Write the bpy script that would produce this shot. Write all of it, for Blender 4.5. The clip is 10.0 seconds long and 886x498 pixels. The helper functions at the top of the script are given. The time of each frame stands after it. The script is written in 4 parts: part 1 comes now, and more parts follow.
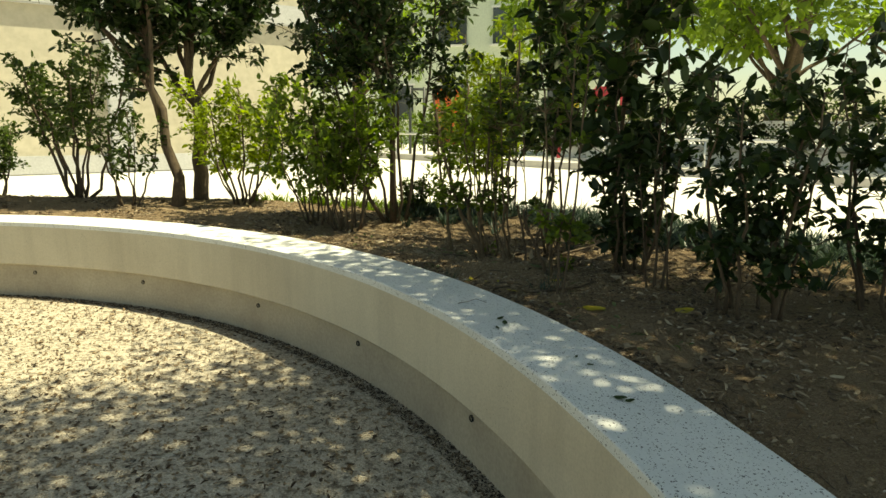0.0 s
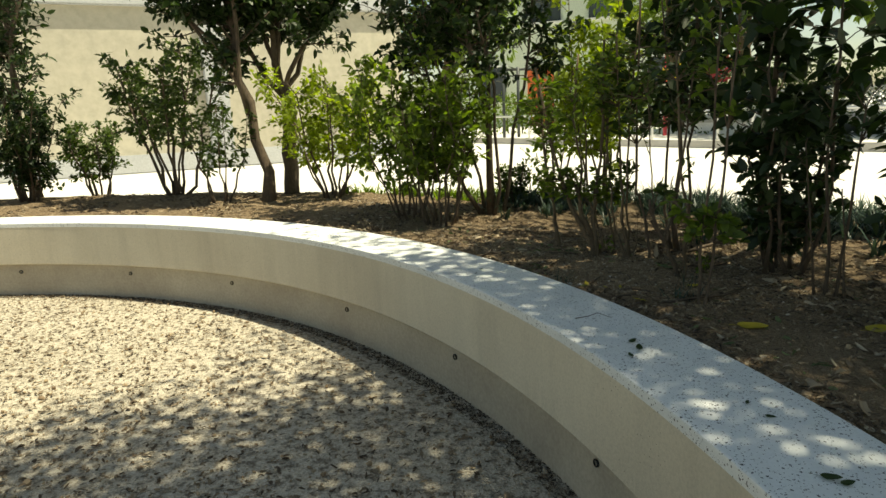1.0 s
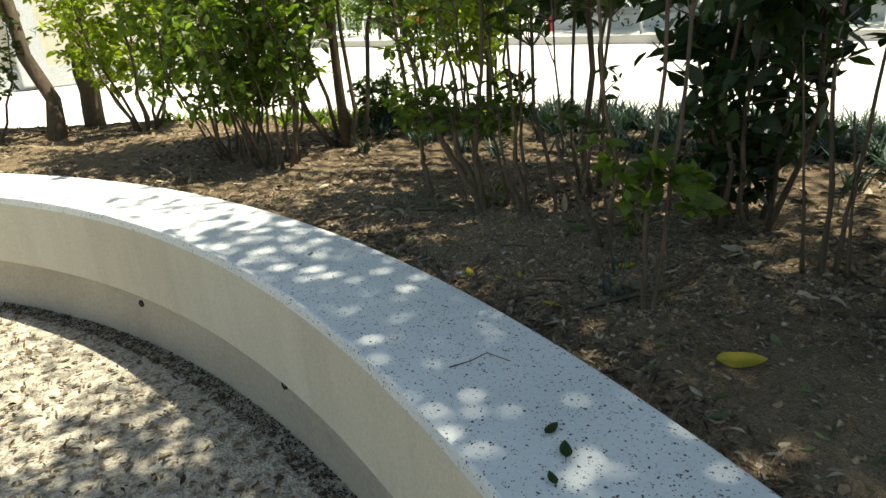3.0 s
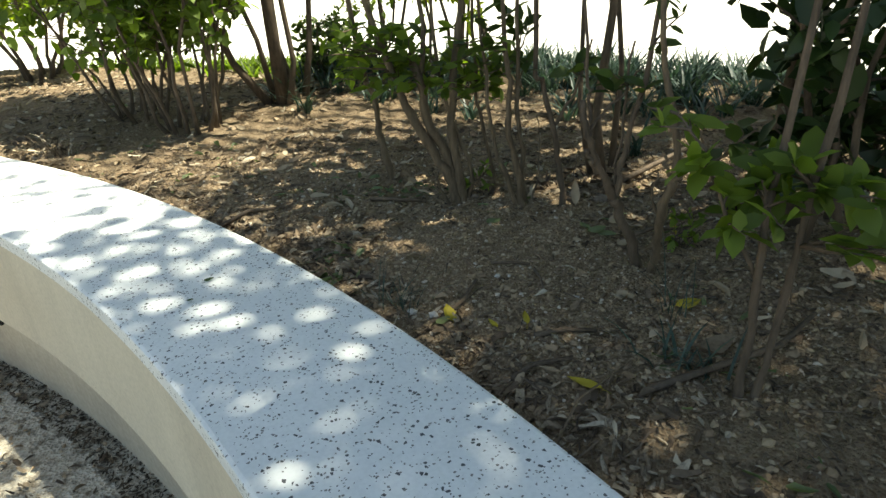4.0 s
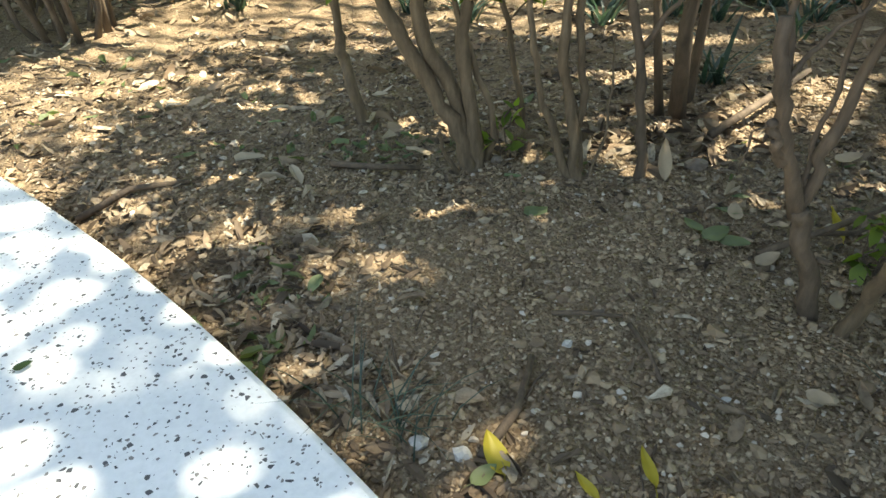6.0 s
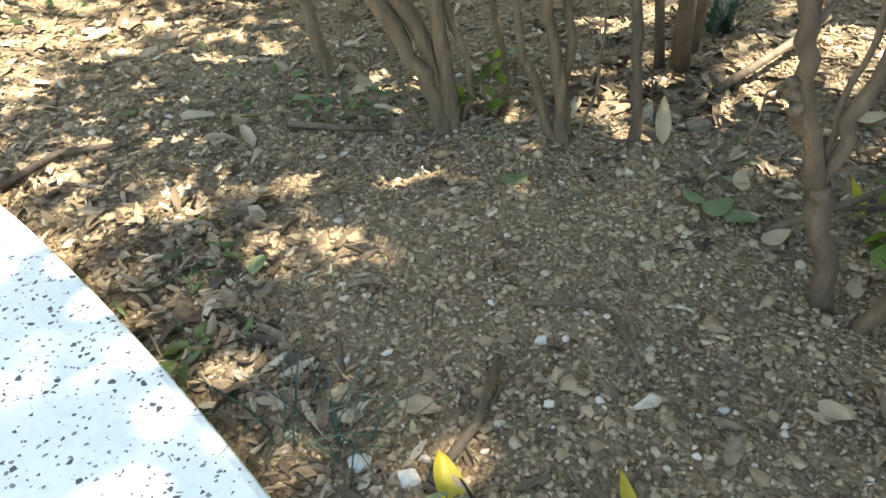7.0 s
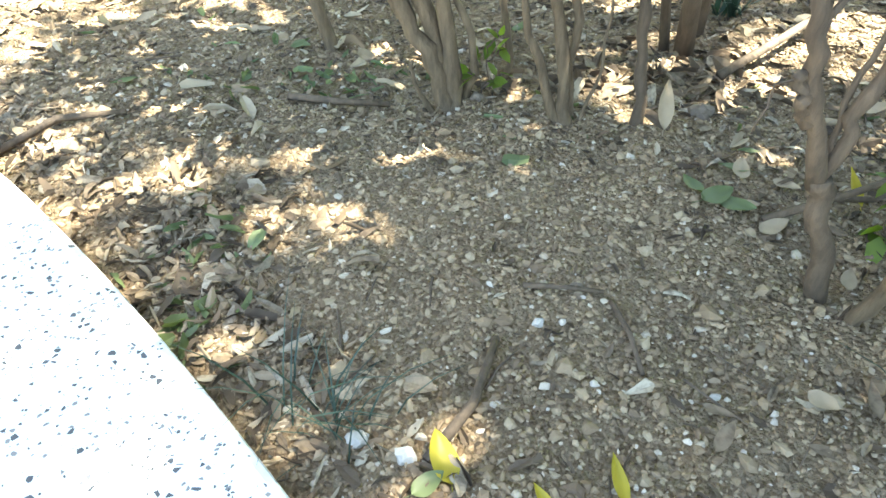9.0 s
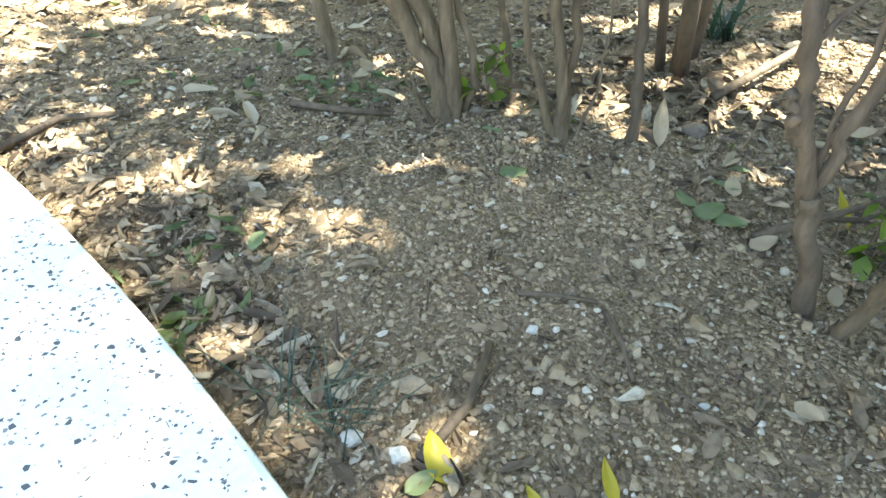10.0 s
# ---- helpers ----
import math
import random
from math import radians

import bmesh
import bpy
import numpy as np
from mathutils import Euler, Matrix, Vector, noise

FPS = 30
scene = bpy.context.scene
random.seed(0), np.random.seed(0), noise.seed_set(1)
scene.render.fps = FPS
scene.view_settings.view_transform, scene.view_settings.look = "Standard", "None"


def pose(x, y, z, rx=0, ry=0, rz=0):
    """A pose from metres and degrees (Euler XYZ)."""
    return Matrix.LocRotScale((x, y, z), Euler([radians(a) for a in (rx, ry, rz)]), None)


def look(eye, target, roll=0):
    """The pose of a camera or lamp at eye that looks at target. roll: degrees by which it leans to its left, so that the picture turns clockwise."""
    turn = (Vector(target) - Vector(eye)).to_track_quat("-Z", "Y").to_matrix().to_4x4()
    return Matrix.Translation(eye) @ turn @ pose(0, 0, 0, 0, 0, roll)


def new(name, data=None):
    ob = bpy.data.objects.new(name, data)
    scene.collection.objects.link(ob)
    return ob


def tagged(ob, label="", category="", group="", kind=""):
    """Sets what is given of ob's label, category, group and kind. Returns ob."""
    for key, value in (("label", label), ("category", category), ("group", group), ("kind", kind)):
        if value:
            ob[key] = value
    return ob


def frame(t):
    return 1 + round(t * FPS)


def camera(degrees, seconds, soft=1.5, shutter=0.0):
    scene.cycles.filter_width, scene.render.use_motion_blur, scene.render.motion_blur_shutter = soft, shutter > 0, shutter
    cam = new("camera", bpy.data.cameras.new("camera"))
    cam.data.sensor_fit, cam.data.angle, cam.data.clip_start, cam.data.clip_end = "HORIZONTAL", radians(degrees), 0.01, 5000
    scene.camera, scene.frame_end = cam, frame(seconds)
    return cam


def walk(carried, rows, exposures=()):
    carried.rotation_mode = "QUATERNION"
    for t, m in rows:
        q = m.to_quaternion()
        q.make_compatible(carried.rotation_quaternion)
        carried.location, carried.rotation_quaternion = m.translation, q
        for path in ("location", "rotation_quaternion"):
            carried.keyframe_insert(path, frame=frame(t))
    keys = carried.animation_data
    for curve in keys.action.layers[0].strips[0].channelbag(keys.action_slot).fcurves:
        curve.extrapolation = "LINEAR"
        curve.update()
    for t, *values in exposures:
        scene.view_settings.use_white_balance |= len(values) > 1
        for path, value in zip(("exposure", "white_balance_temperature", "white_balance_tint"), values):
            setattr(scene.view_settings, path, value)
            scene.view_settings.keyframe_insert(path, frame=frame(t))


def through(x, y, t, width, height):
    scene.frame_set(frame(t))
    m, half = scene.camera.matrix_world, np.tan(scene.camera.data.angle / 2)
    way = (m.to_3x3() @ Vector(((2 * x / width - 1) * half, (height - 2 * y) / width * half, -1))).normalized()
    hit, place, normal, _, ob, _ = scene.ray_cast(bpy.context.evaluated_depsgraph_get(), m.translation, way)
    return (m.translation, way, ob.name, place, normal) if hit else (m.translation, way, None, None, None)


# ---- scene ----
cam = camera(69.4, 10.0)
METRES, EYE, TILT, LEAN, TURN = 2.8, 1.207, -11.08, -0.31, 0.0
ROWS = [
    (0.0, 0.0, 0.0, 0.0, -0.0, 0.0, 0.0),
    (0.5, -0.0376, 0.0598, 0.0061, 4.63, -2.71, 1.66),
    (1.0, -0.0197, 0.1452, 0.0226, 8.42, -1.3, 1.1),
    (1.5, -0.0035, 0.2064, 0.0259, 7.38, -5.24, 1.76),
    (2.0, -0.0025, 0.3187, 0.0474, 2.5, -7.9, 3.54),
    (2.5, 0.0159, 0.3901, 0.0628, 0.66, -8.71, 4.32),
    (4.0, 0.0211, 0.6846, 0.0824, -4.84, -14.72, 4.02),
    (4.5, 0.0288, 0.7539, 0.0898, -3.62, -16.99, 3.72),
    (5.0, 0.0127, 0.8198, 0.089, -9.18, -18.02, 3.38),
    (6.5, 0.0271, 0.9067, 0.0809, -7.52, -26.73, 3.49),
    (7.0, 0.0366, 0.9218, 0.0774, -7.77, -28.34, 3.42),
    (7.5, 0.0363, 0.9283, 0.0783, -7.62, -32.67, 3.57),
    (8.0, 0.0388, 0.9327, 0.078, -9.43, -33.35, 2.75),
    (8.5, 0.0406, 0.9282, 0.0793, -10.28, -32.12, 1.68),
    (9.0, 0.0346, 0.9227, 0.08, -7.47, -30.77, 1.69),
    (9.5, 0.0316, 0.92, 0.0784, -6.34, -30.31, 0.94),
    (10.0, 0.0319, 0.9181, 0.0791, -7.32, -29.33, -0.11),
]
walk(cam, [(t, pose(0, 0, EYE, TILT, LEAN, TURN) @ pose(METRES * x, METRES * y, METRES * z, 90 + pitch, roll, yaw)) for t, x, y, z, yaw, pitch, roll in ROWS],
     exposures=[(0.0, 0.85, 10000, -8), (1.0, 0.7, 8600, -3), (2.5, 1.0, 7600, 0), (4.0, 1.65, 7500, -1), (5.0, 2.2, 7700, 1), (6.5, 2.85, 7800, 3), (7.5, 3.55, 7400, 3), (8.5, 4.0, 7200, 2), (10.0, 3.7, 7000, 0)])

# ---- daylight ----
SUN_AZ, SUN_EL = -8.0, 69.0          # degrees: from +x towards +y, and above the horizon
world = bpy.data.worlds.new("sky")
scene.world = world
world.use_nodes = True
wt = world.node_tree
sky = wt.nodes.new("ShaderNodeTexSky")
sky.sky_type, sky.sun_disc = "NISHITA", False
sky.sun_elevation, sky.sun_rotation = radians(SUN_EL), radians(90 - SUN_AZ)
wt.links.new(sky.outputs[0], wt.nodes["Background"].inputs[0])
wt.nodes["Background"].inputs[1].default_value = 0.09
sun = new("sun", bpy.data.lights.new("sun", "SUN"))
sun.data.energy, sun.data.angle, sun.data.color = 5.0, radians(0.53), (1.0, 0.97, 0.92)
ce = math.cos(radians(SUN_EL))
SUN_DIR = Vector((ce * math.cos(radians(SUN_AZ)), ce * math.sin(radians(SUN_AZ)), math.sin(radians(SUN_EL))))
sun.matrix_basis = look(SUN_DIR * 30, (0, 0, 0))


# ---- materials ----
class Mat:
    """A small builder for node materials."""

    def __init__(self, name, rough=0.7, metal=0.0, spec=0.4):
        self.m = bpy.data.materials.new(name)
        self.m.use_nodes = True
        self.t = self.m.node_tree
        self.b = self.t.nodes["Principled BSDF"]
        self.b.inputs["Roughness"].default_value = rough
        self.b.inputs["Metallic"].default_value = metal
        self.b.inputs["Specular IOR Level"].default_value = spec
        self.co = self.t.nodes.new("ShaderNodeTexCoord").outputs["Object"]

    def node(self, kind, **values):
        n = self.t.nodes.new(kind)
        for key, v in values.items():
            s = n.inputs[key.replace("_", " ")]
            if isinstance(v, bpy.types.NodeSocket):
                self.t.links.new(v, s)
            else:
                s.default_value = v
        return n

    def noise(self, scale, detail=4.0, rough=0.6, vector=None):
        return self.node("ShaderNodeTexNoise", Vector=vector or self.co, Scale=scale, Detail=detail, Roughness=rough).outputs["Fac"]

    def ramp(self, fac, *stops):
        n = self.node("ShaderNodeValToRGB", Fac=fac)
        e = n.color_ramp.elements
        while len(e) < len(stops):
            e.new(0.5)
        for el, (p, c) in zip(e, stops):
            el.position = p
            el.color = (*c, 1) if isinstance(c, tuple) else (c, c, c, 1)
        return n.outputs[0]

    def mix(self, fac, a, b, how="MIX"):
        n = self.t.nodes.new("ShaderNodeMix")
        n.data_type, n.blend_type = "RGBA", how
        for s, v in ((n.inputs[0], fac), (n.inputs[6], a), (n.inputs[7], b)):
            if isinstance(v, bpy.types.NodeSocket):
                self.t.links.new(v, s)
            elif isinstance(v, tuple):
                s.default_value = (*v, 1)
            else:
                s.default_value = v
        return n.outputs[2]

    def voronoi(self, scale, feature="F1", vector=None):
        n = self.node("ShaderNodeTexVoronoi", Vector=vector or self.co, Scale=scale)
        n.feature = feature
        return n

    def math(self, op, a, b=0.0):
        n = self.t.nodes.new("ShaderNodeMath")
        n.operation = op
        for s, v in zip(n.inputs, (a, b)):
            if isinstance(v, bpy.types.NodeSocket):
                self.t.links.new(v, s)
            else:
                s.default_value = v
        return n.outputs[0]

    def island(self):
        return self.t.nodes.new("ShaderNodeNewGeometry").outputs["Random Per Island"]

    def colour(self, c):
        if isinstance(c, tuple):
            self.b.inputs["Base Color"].default_value = (*c, 1)
        else:
            self.t.links.new(c, self.b.inputs["Base Color"])
        return self

    def bump(self, h, strength=0.4, distance=0.01):
        n = self.node("ShaderNodeBump", Height=h, Strength=strength, Distance=distance)
        self.t.links.new(n.outputs[0], self.b.inputs["Normal"])
        return self

    def rough(self, s):
        self.t.links.new(s, self.b.inputs["Roughness"])
        return self


def plaster(name, a, b, scale=2.0, fine=60.0, bump=0.25, rough=0.85):
    """Two tones of a painted or cast surface, stained at a large scale and grained at a small one."""
    m = Mat(name, rough)
    big = m.ramp(m.noise(scale, 5), (0.3, a), (0.7, b))
    grain = m.ramp(m.noise(fine, 3), (0.3, 0.82), (0.65, 1.0))
    m.colour(m.mix(1.0, big, grain, "MULTIPLY"))
    return m.bump(m.noise(fine, 4), bump, 0.004).m


def leaf_material(name, dark, light, sheen=0.35, through=0.45, glow=(1.3, 1.5, 0.5)):
    """Leaves that let part of the light through, each of its own tone."""
    m = Mat(name, sheen, 0, 0.35)
    c = m.ramp(m.island(), (0.0, dark), (0.75, light), (1.0, tuple(min(1, v * 1.35) for v in light)))
    c = m.mix(m.math("MULTIPLY", m.noise(35, 2), 0.35), c, tuple(v * 0.6 for v in dark))
    m.colour(c)
    tr = m.node("ShaderNodeBsdfTranslucent", Color=m.mix(1.0, c, glow, "MULTIPLY"))
    mixer = m.node("ShaderNodeMixShader", Fac=through)
    m.t.links.new(m.b.outputs[0], mixer.inputs[1])
    m.t.links.new(tr.outputs[0], mixer.inputs[2])
    m.t.links.new(mixer.outputs[0], m.t.nodes["Material Output"].inputs[0])
    return m.m


def bark_material(name, a, b):
    m = Mat(name, 0.85)
    st = m.node("ShaderNodeMapping", Vector=m.co, Scale=(1.0, 1.0, 0.25)).outputs[0]
    n = m.noise(90, 5, 0.65, st)
    m.colour(m.mix(1.0, m.ramp(n, (0.3, a), (0.7, b)), m.ramp(m.noise(9, 3), (0.3, 0.65), (0.7, 1.0)), "MULTIPLY"))
    return m.bump(n, 0.6, 0.006).m


def terrazzo_material(name, base, shade, amount):
    """Pale cement with dark angular chips of a few millimetres."""
    m = Mat(name, 0.55, 0, 0.4)
    ground = m.mix(m.ramp(m.noise(3.5, 5), (0.35, 0.0), (0.7, 1.0)), base, shade)
    ground = m.mix(m.ramp(m.noise(160, 3), (0.4, 0.0), (0.7, 0.35)), ground, tuple(v * 0.8 for v in shade))
    out = ground
    for scale, keep, tone in ((190, amount, (0.075, 0.077, 0.08)), (270, amount * 0.8, (0.2, 0.19, 0.18)), (420, amount * 0.6, (0.09, 0.09, 0.09))):
        warp = m.node("ShaderNodeVectorMath", **{})
        warp.operation = "ADD"
        m.t.links.new(m.co, warp.inputs[0])
        warp.inputs[1].default_value = (scale * 0.013, scale * 0.007, 0.31)
        v = m.voronoi(scale, "F1", warp.outputs[0])
        e = m.voronoi(scale, "DISTANCE_TO_EDGE", warp.outputs[0])
        pick = m.math("LESS_THAN", m.node("ShaderNodeSeparateColor", Color=v.outputs["Color"]).outputs[0], keep)
        body = m.math("GREATER_THAN", e.outputs["Distance"], 0.13)
        out = m.mix(m.math("MULTIPLY", pick, body), out, tone)
    m.colour(out)
    m.rough(m.ramp(m.noise(12, 4), (0.3, 0.45), (0.7, 0.75)))
    return m.bump(m.noise(140, 3), 0.12, 0.002).m


M_TOP = terrazzo_material("terrazzo", (0.76, 0.77, 0.76), (0.66, 0.68, 0.68), 0.062)
m = Mat("render_coat", 0.85)
drip = m.node("ShaderNodeMapping", Vector=m.co, Scale=(7.0, 7.0, 0.5)).outputs[0]
c = m.ramp(m.noise(1.6, 5), (0.3, (0.66, 0.60, 0.48)), (0.7, (0.55, 0.49, 0.385)))
c = m.mix(1.0, c, m.ramp(m.noise(1.0, 5, 0.65, drip), (0.30, 0.88), (0.55, 1.0)), "MULTIPLY")
c = m.mix(1.0, c, m.ramp(m.noise(120, 3), (0.3, 0.86), (0.6, 1.0)), "MULTIPLY")
v = m.voronoi(60)
c = m.mix(m.math("MULTIPLY", m.math("LESS_THAN", v.outputs["Distance"], 0.10), m.ramp(m.noise(2.5, 2), (0.52, 0.0), (0.62, 0.8))), c, (0.10, 0.085, 0.06))
m.colour(c)
M_RENDER = m.bump(m.noise(120, 4), 0.25, 0.004).m
M_PLINTH = plaster("raw_concrete", (0.50, 0.45, 0.36), (0.38, 0.33, 0.26), 3.0, 70, 0.4)
M_WALL = plaster("cream_paint", (0.51, 0.47, 0.375), (0.46, 0.425, 0.34), 0.6, 8, 0.1)
M_WHITE = plaster("white_paint", (0.80, 0.80, 0.78), (0.70, 0.70, 0.68), 1.5, 40, 0.1, 0.5)
M_GREYWALL = plaster("grey_band", (0.50, 0.51, 0.52), (0.42, 0.43, 0.44), 1.0, 40)
M_ROAD = plaster("pale_concrete", (0.70, 0.68, 0.64), (0.60, 0.58, 0.55), 0.8, 90, 0.3)
M_KERB = plaster("kerb_concrete", (0.52, 0.50, 0.47), (0.42, 0.40, 0.37), 2.0, 80, 0.3)
M_GREENWALL = plaster("pale_green_paint", (0.62, 0.68, 0.56), (0.56, 0.62, 0.52), 0.5, 20, 0.1)
M_ORANGE = plaster("orange_paint", (0.70, 0.16, 0.05), (0.60, 0.12, 0.04), 3, 60, 0.1, 0.5)
M_RED = plaster("red_paint", (0.55, 0.05, 0.07), (0.45, 0.04, 0.06), 3, 60, 0.1, 0.5)
M_YELLOW = plaster("yellow_paint", (0.75, 0.55, 0.05), (0.65, 0.45, 0.04), 3, 60, 0.1, 0.5)
M_DARK = plaster("dark_metal", (0.05, 0.06, 0.06), (0.035, 0.04, 0.04), 5, 90, 0.2, 0.5)
M_HOLE = plaster("dark_pipe", (0.03, 0.028, 0.025), (0.02, 0.02, 0.018), 20, 90)
M_GLASS = Mat("window_glass", 0.08, 0, 0.6).colour((0.05, 0.06, 0.07)).m
M_STEEL = Mat("brushed_steel", 0.35, 0.9).colour((0.62, 0.63, 0.64)).m
M_GLOBE = Mat("lamp_globe", 0.25, 0, 0.5).colour((0.82, 0.82, 0.80)).m

m = Mat("soil", 0.95, 0, 0.2)
c = m.ramp(m.noise(4, 6, 0.65), (0.30, (0.14, 0.091, 0.053)), (0.52, (0.225, 0.154, 0.093)), (0.72, (0.31, 0.23, 0.148)))
c = m.mix(m.ramp(m.noise(45, 5, 0.7), (0.42, 0.0), (0.66, 0.75)), c, (0.29, 0.214, 0.133))
crumb = m.voronoi(210)
c = m.mix(m.ramp(m.node("ShaderNodeSeparateColor", Color=crumb.outputs["Color"]).outputs[0], (0.3, 0.0), (1.0, 0.65)), c, (0.37, 0.288, 0.19))
c = m.mix(m.ramp(m.noise(130, 4), (0.56, 0.0), (0.7, 0.7)), c, (0.07, 0.045, 0.028))
m.colour(c)
M_SOIL = m.bump(m.math("SUBTRACT", m.math("ADD", m.noise(60, 6, 0.75), m.math("MULTIPLY", m.noise(240, 3), 0.5)), m.math("MULTIPLY", crumb.outputs["Distance"], 0.6)), 1.0, 0.014).m

m = Mat("court_gravel", 0.95, 0, 0.2)
c = m.ramp(m.noise(1.3, 5), (0.3, (0.48, 0.43, 0.345)), (0.7, (0.59, 0.535, 0.445)))
v = m.voronoi(130)
c = m.mix(m.ramp(m.node("ShaderNodeSeparateColor", Color=v.outputs["Color"]).outputs[0], (0.2, 0.0), (0.9, 0.6)), c, (0.30, 0.26, 0.20))
c = m.mix(m.ramp(m.noise(26, 5, 0.75), (0.48, 0.0), (0.62, 0.85)), c, (0.10, 0.08, 0.056))
m.colour(c)
M_COURT = m.bump(m.math("ADD", v.outputs["Distance"], m.noise(60, 5)), 0.8, 0.008).m

m = Mat("pebble", 0.8, 0, 0.3)
c = m.ramp(m.island(), (0.0, (0.10, 0.068, 0.045)), (0.3, (0.21, 0.148, 0.09)), (0.7, (0.295, 0.221, 0.139)), (0.93, (0.37, 0.294, 0.195)), (1.0, (0.56, 0.50, 0.42)))
m.colour(m.mix(m.math("MULTIPLY", m.noise(180, 3), 0.5), c, (0.25, 0.18, 0.112)))
M_PEBBLE = m.bump(m.noise(250, 3), 0.4, 0.002).m

m = Mat("dry_leaf", 0.8, 0, 0.25)
c = m.ramp(m.island(), (0.0, (0.045, 0.032, 0.022)), (0.35, (0.10, 0.072, 0.048)), (0.6, (0.19, 0.14, 0.092)), (0.85, (0.27, 0.215, 0.15)), (1.0, (0.40, 0.345, 0.26)))
m.colour(m.mix(m.ramp(m.noise(160, 4), (0.45, 0.0), (0.7, 0.7)), c, (0.07, 0.048, 0.03)))
M_DRY = m.m

m = Mat("pale_dry_leaf", 0.8, 0, 0.25)
c = m.ramp(m.island(), (0.0, (0.20, 0.13, 0.08)), (0.5, (0.34, 0.26, 0.17)), (1.0, (0.48, 0.41, 0.30)))
m.colour(m.mix(m.math("MULTIPLY", m.noise(70, 3), 0.5), c, (0.12, 0.08, 0.05)))
M_PALE = m.m
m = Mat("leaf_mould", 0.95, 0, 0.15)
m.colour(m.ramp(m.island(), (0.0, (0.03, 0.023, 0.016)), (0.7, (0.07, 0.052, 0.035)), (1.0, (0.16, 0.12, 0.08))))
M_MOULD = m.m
M_LEAF_DARK = leaf_material("leaf_dark", (0.012, 0.026, 0.008), (0.034, 0.060, 0.017), 0.45, 0.30)
M_LEAF_MID = leaf_material("leaf_mid", (0.032, 0.055, 0.014), (0.078, 0.115, 0.032), 0.42, 0.42, (1.4, 1.6, 0.5))
M_LEAF_LIGHT = leaf_material("leaf_light", (0.06, 0.095, 0.018), (0.15, 0.205, 0.045), 0.45, 0.55, (1.6, 1.8, 0.5))
# lit copy of the leaf tones: sunshine is put into its colour
M_LEAF_SUNNY = leaf_material("leaf_yellow_green_sunlit", (0.11, 0.15, 0.02), (0.25, 0.31, 0.05), 0.45, 0.55, (1.6, 1.7, 0.45))
M_LEAF_FAR = leaf_material("leaf_far", (0.09, 0.14, 0.03), (0.20, 0.27, 0.055), 0.5, 0.5, (1.6, 1.8, 0.5))
M_GRASS = leaf_material("strap_grass", (0.025, 0.045, 0.033), (0.055, 0.085, 0.065), 0.4, 0.3, (1.0, 1.2, 0.8))
M_YLEAF = leaf_material("yellow_leaf", (0.40, 0.32, 0.03), (0.50, 0.40, 0.05), 0.45, 0.3, (1, 1, 0.4))
M_GLEAF = leaf_material("fallen_green_leaf", (0.075, 0.105, 0.04), (0.15, 0.18, 0.085), 0.45, 0.3)
M_BARK = bark_material("bark_brown", (0.07, 0.05, 0.034), (0.16, 0.115, 0.078))
M_BARK_GREY = bark_material("bark_grey", (0.08, 0.056, 0.034), (0.205, 0.148, 0.092))

# ---- mesh helpers ----

def mesh_object(name, verts, faces, material, parent=None, label="", smooth=False):
    me = bpy.data.meshes.new(name)
    me.from_pydata(np.asarray(verts).reshape(-1, 3).tolist(), [], faces)
    me.materials.append(material)
    if smooth:
        me.polygons.foreach_set("use_smooth", [True] * len(me.polygons))
    me.update()
    ob = new(name, me)
    ob.parent = parent
    return tagged(ob, label)


def part(name, bm, material, parent=None, label="", smooth=False):
    me = bpy.data.meshes.new(name)
    bmesh.ops.recalc_face_normals(bm, faces=bm.faces)
    bm.to_mesh(me)
    bm.free()
    me.materials.append(material)
    if smooth:
        me.polygons.foreach_set("use_smooth", [True] * len(me.polygons))
    ob = new(name, me)
    ob.parent = parent
    return tagged(ob, label)


def thing(name, at, label, category, group="", kind="", rz=0.0):
    ob = new(name)
    ob.empty_display_size = 0.05
    ob.matrix_basis = pose(*at, 0, 0, rz)
    return tagged(ob, label, category, group, kind)


def box(size, at=(0, 0, 0), bevel=0.0, rz=0.0):
    bm = bmesh.new()
    bmesh.ops.create_cube(bm, size=1)
    bmesh.ops.scale(bm, vec=size, verts=bm.verts)
    if bevel:
        bmesh.ops.bevel(bm, geom=bm.edges[:], offset=bevel, segments=2, affect="EDGES")
    bmesh.ops.transform(bm, matrix=pose(*at, 0, 0, rz), verts=bm.verts)
    return bm


def tube(pts, radii, n=7, out=None):
    """Verts and faces of a tapered tube along pts, added to out."""
    vs, fs = out if out is not None else ([], [])
    pts = [np.asarray(p, float) for p in pts]
    first = len(vs)
    for i, p in enumerate(pts):
        d = pts[min(i + 1, len(pts) - 1)] - pts[max(i - 1, 0)]
        d /= np.linalg.norm(d) + 1e-9
        a = np.cross(d, (0.31, 0.95, 0.05) if abs(d[2]) > 0.5 else (0, 0, 1.0))
        a /= np.linalg.norm(a) + 1e-9
        b = np.cross(d, a)
        for k in range(n):
            w = 2 * math.pi * k / n
            vs.append(p + radii[i] * (math.cos(w) * a + math.sin(w) * b))
    for i in range(len(pts) - 1):
        for k in range(n):
            p, q = first + i * n + k, first + i * n + (k + 1) % n
            fs.append((p, q, q + n, p + n))
    fs.append(tuple(range(first + n - 1, first - 1, -1)))
    last = first + (len(pts) - 1) * n
    fs.append(tuple(range(last, last + n)))
    return vs, fs


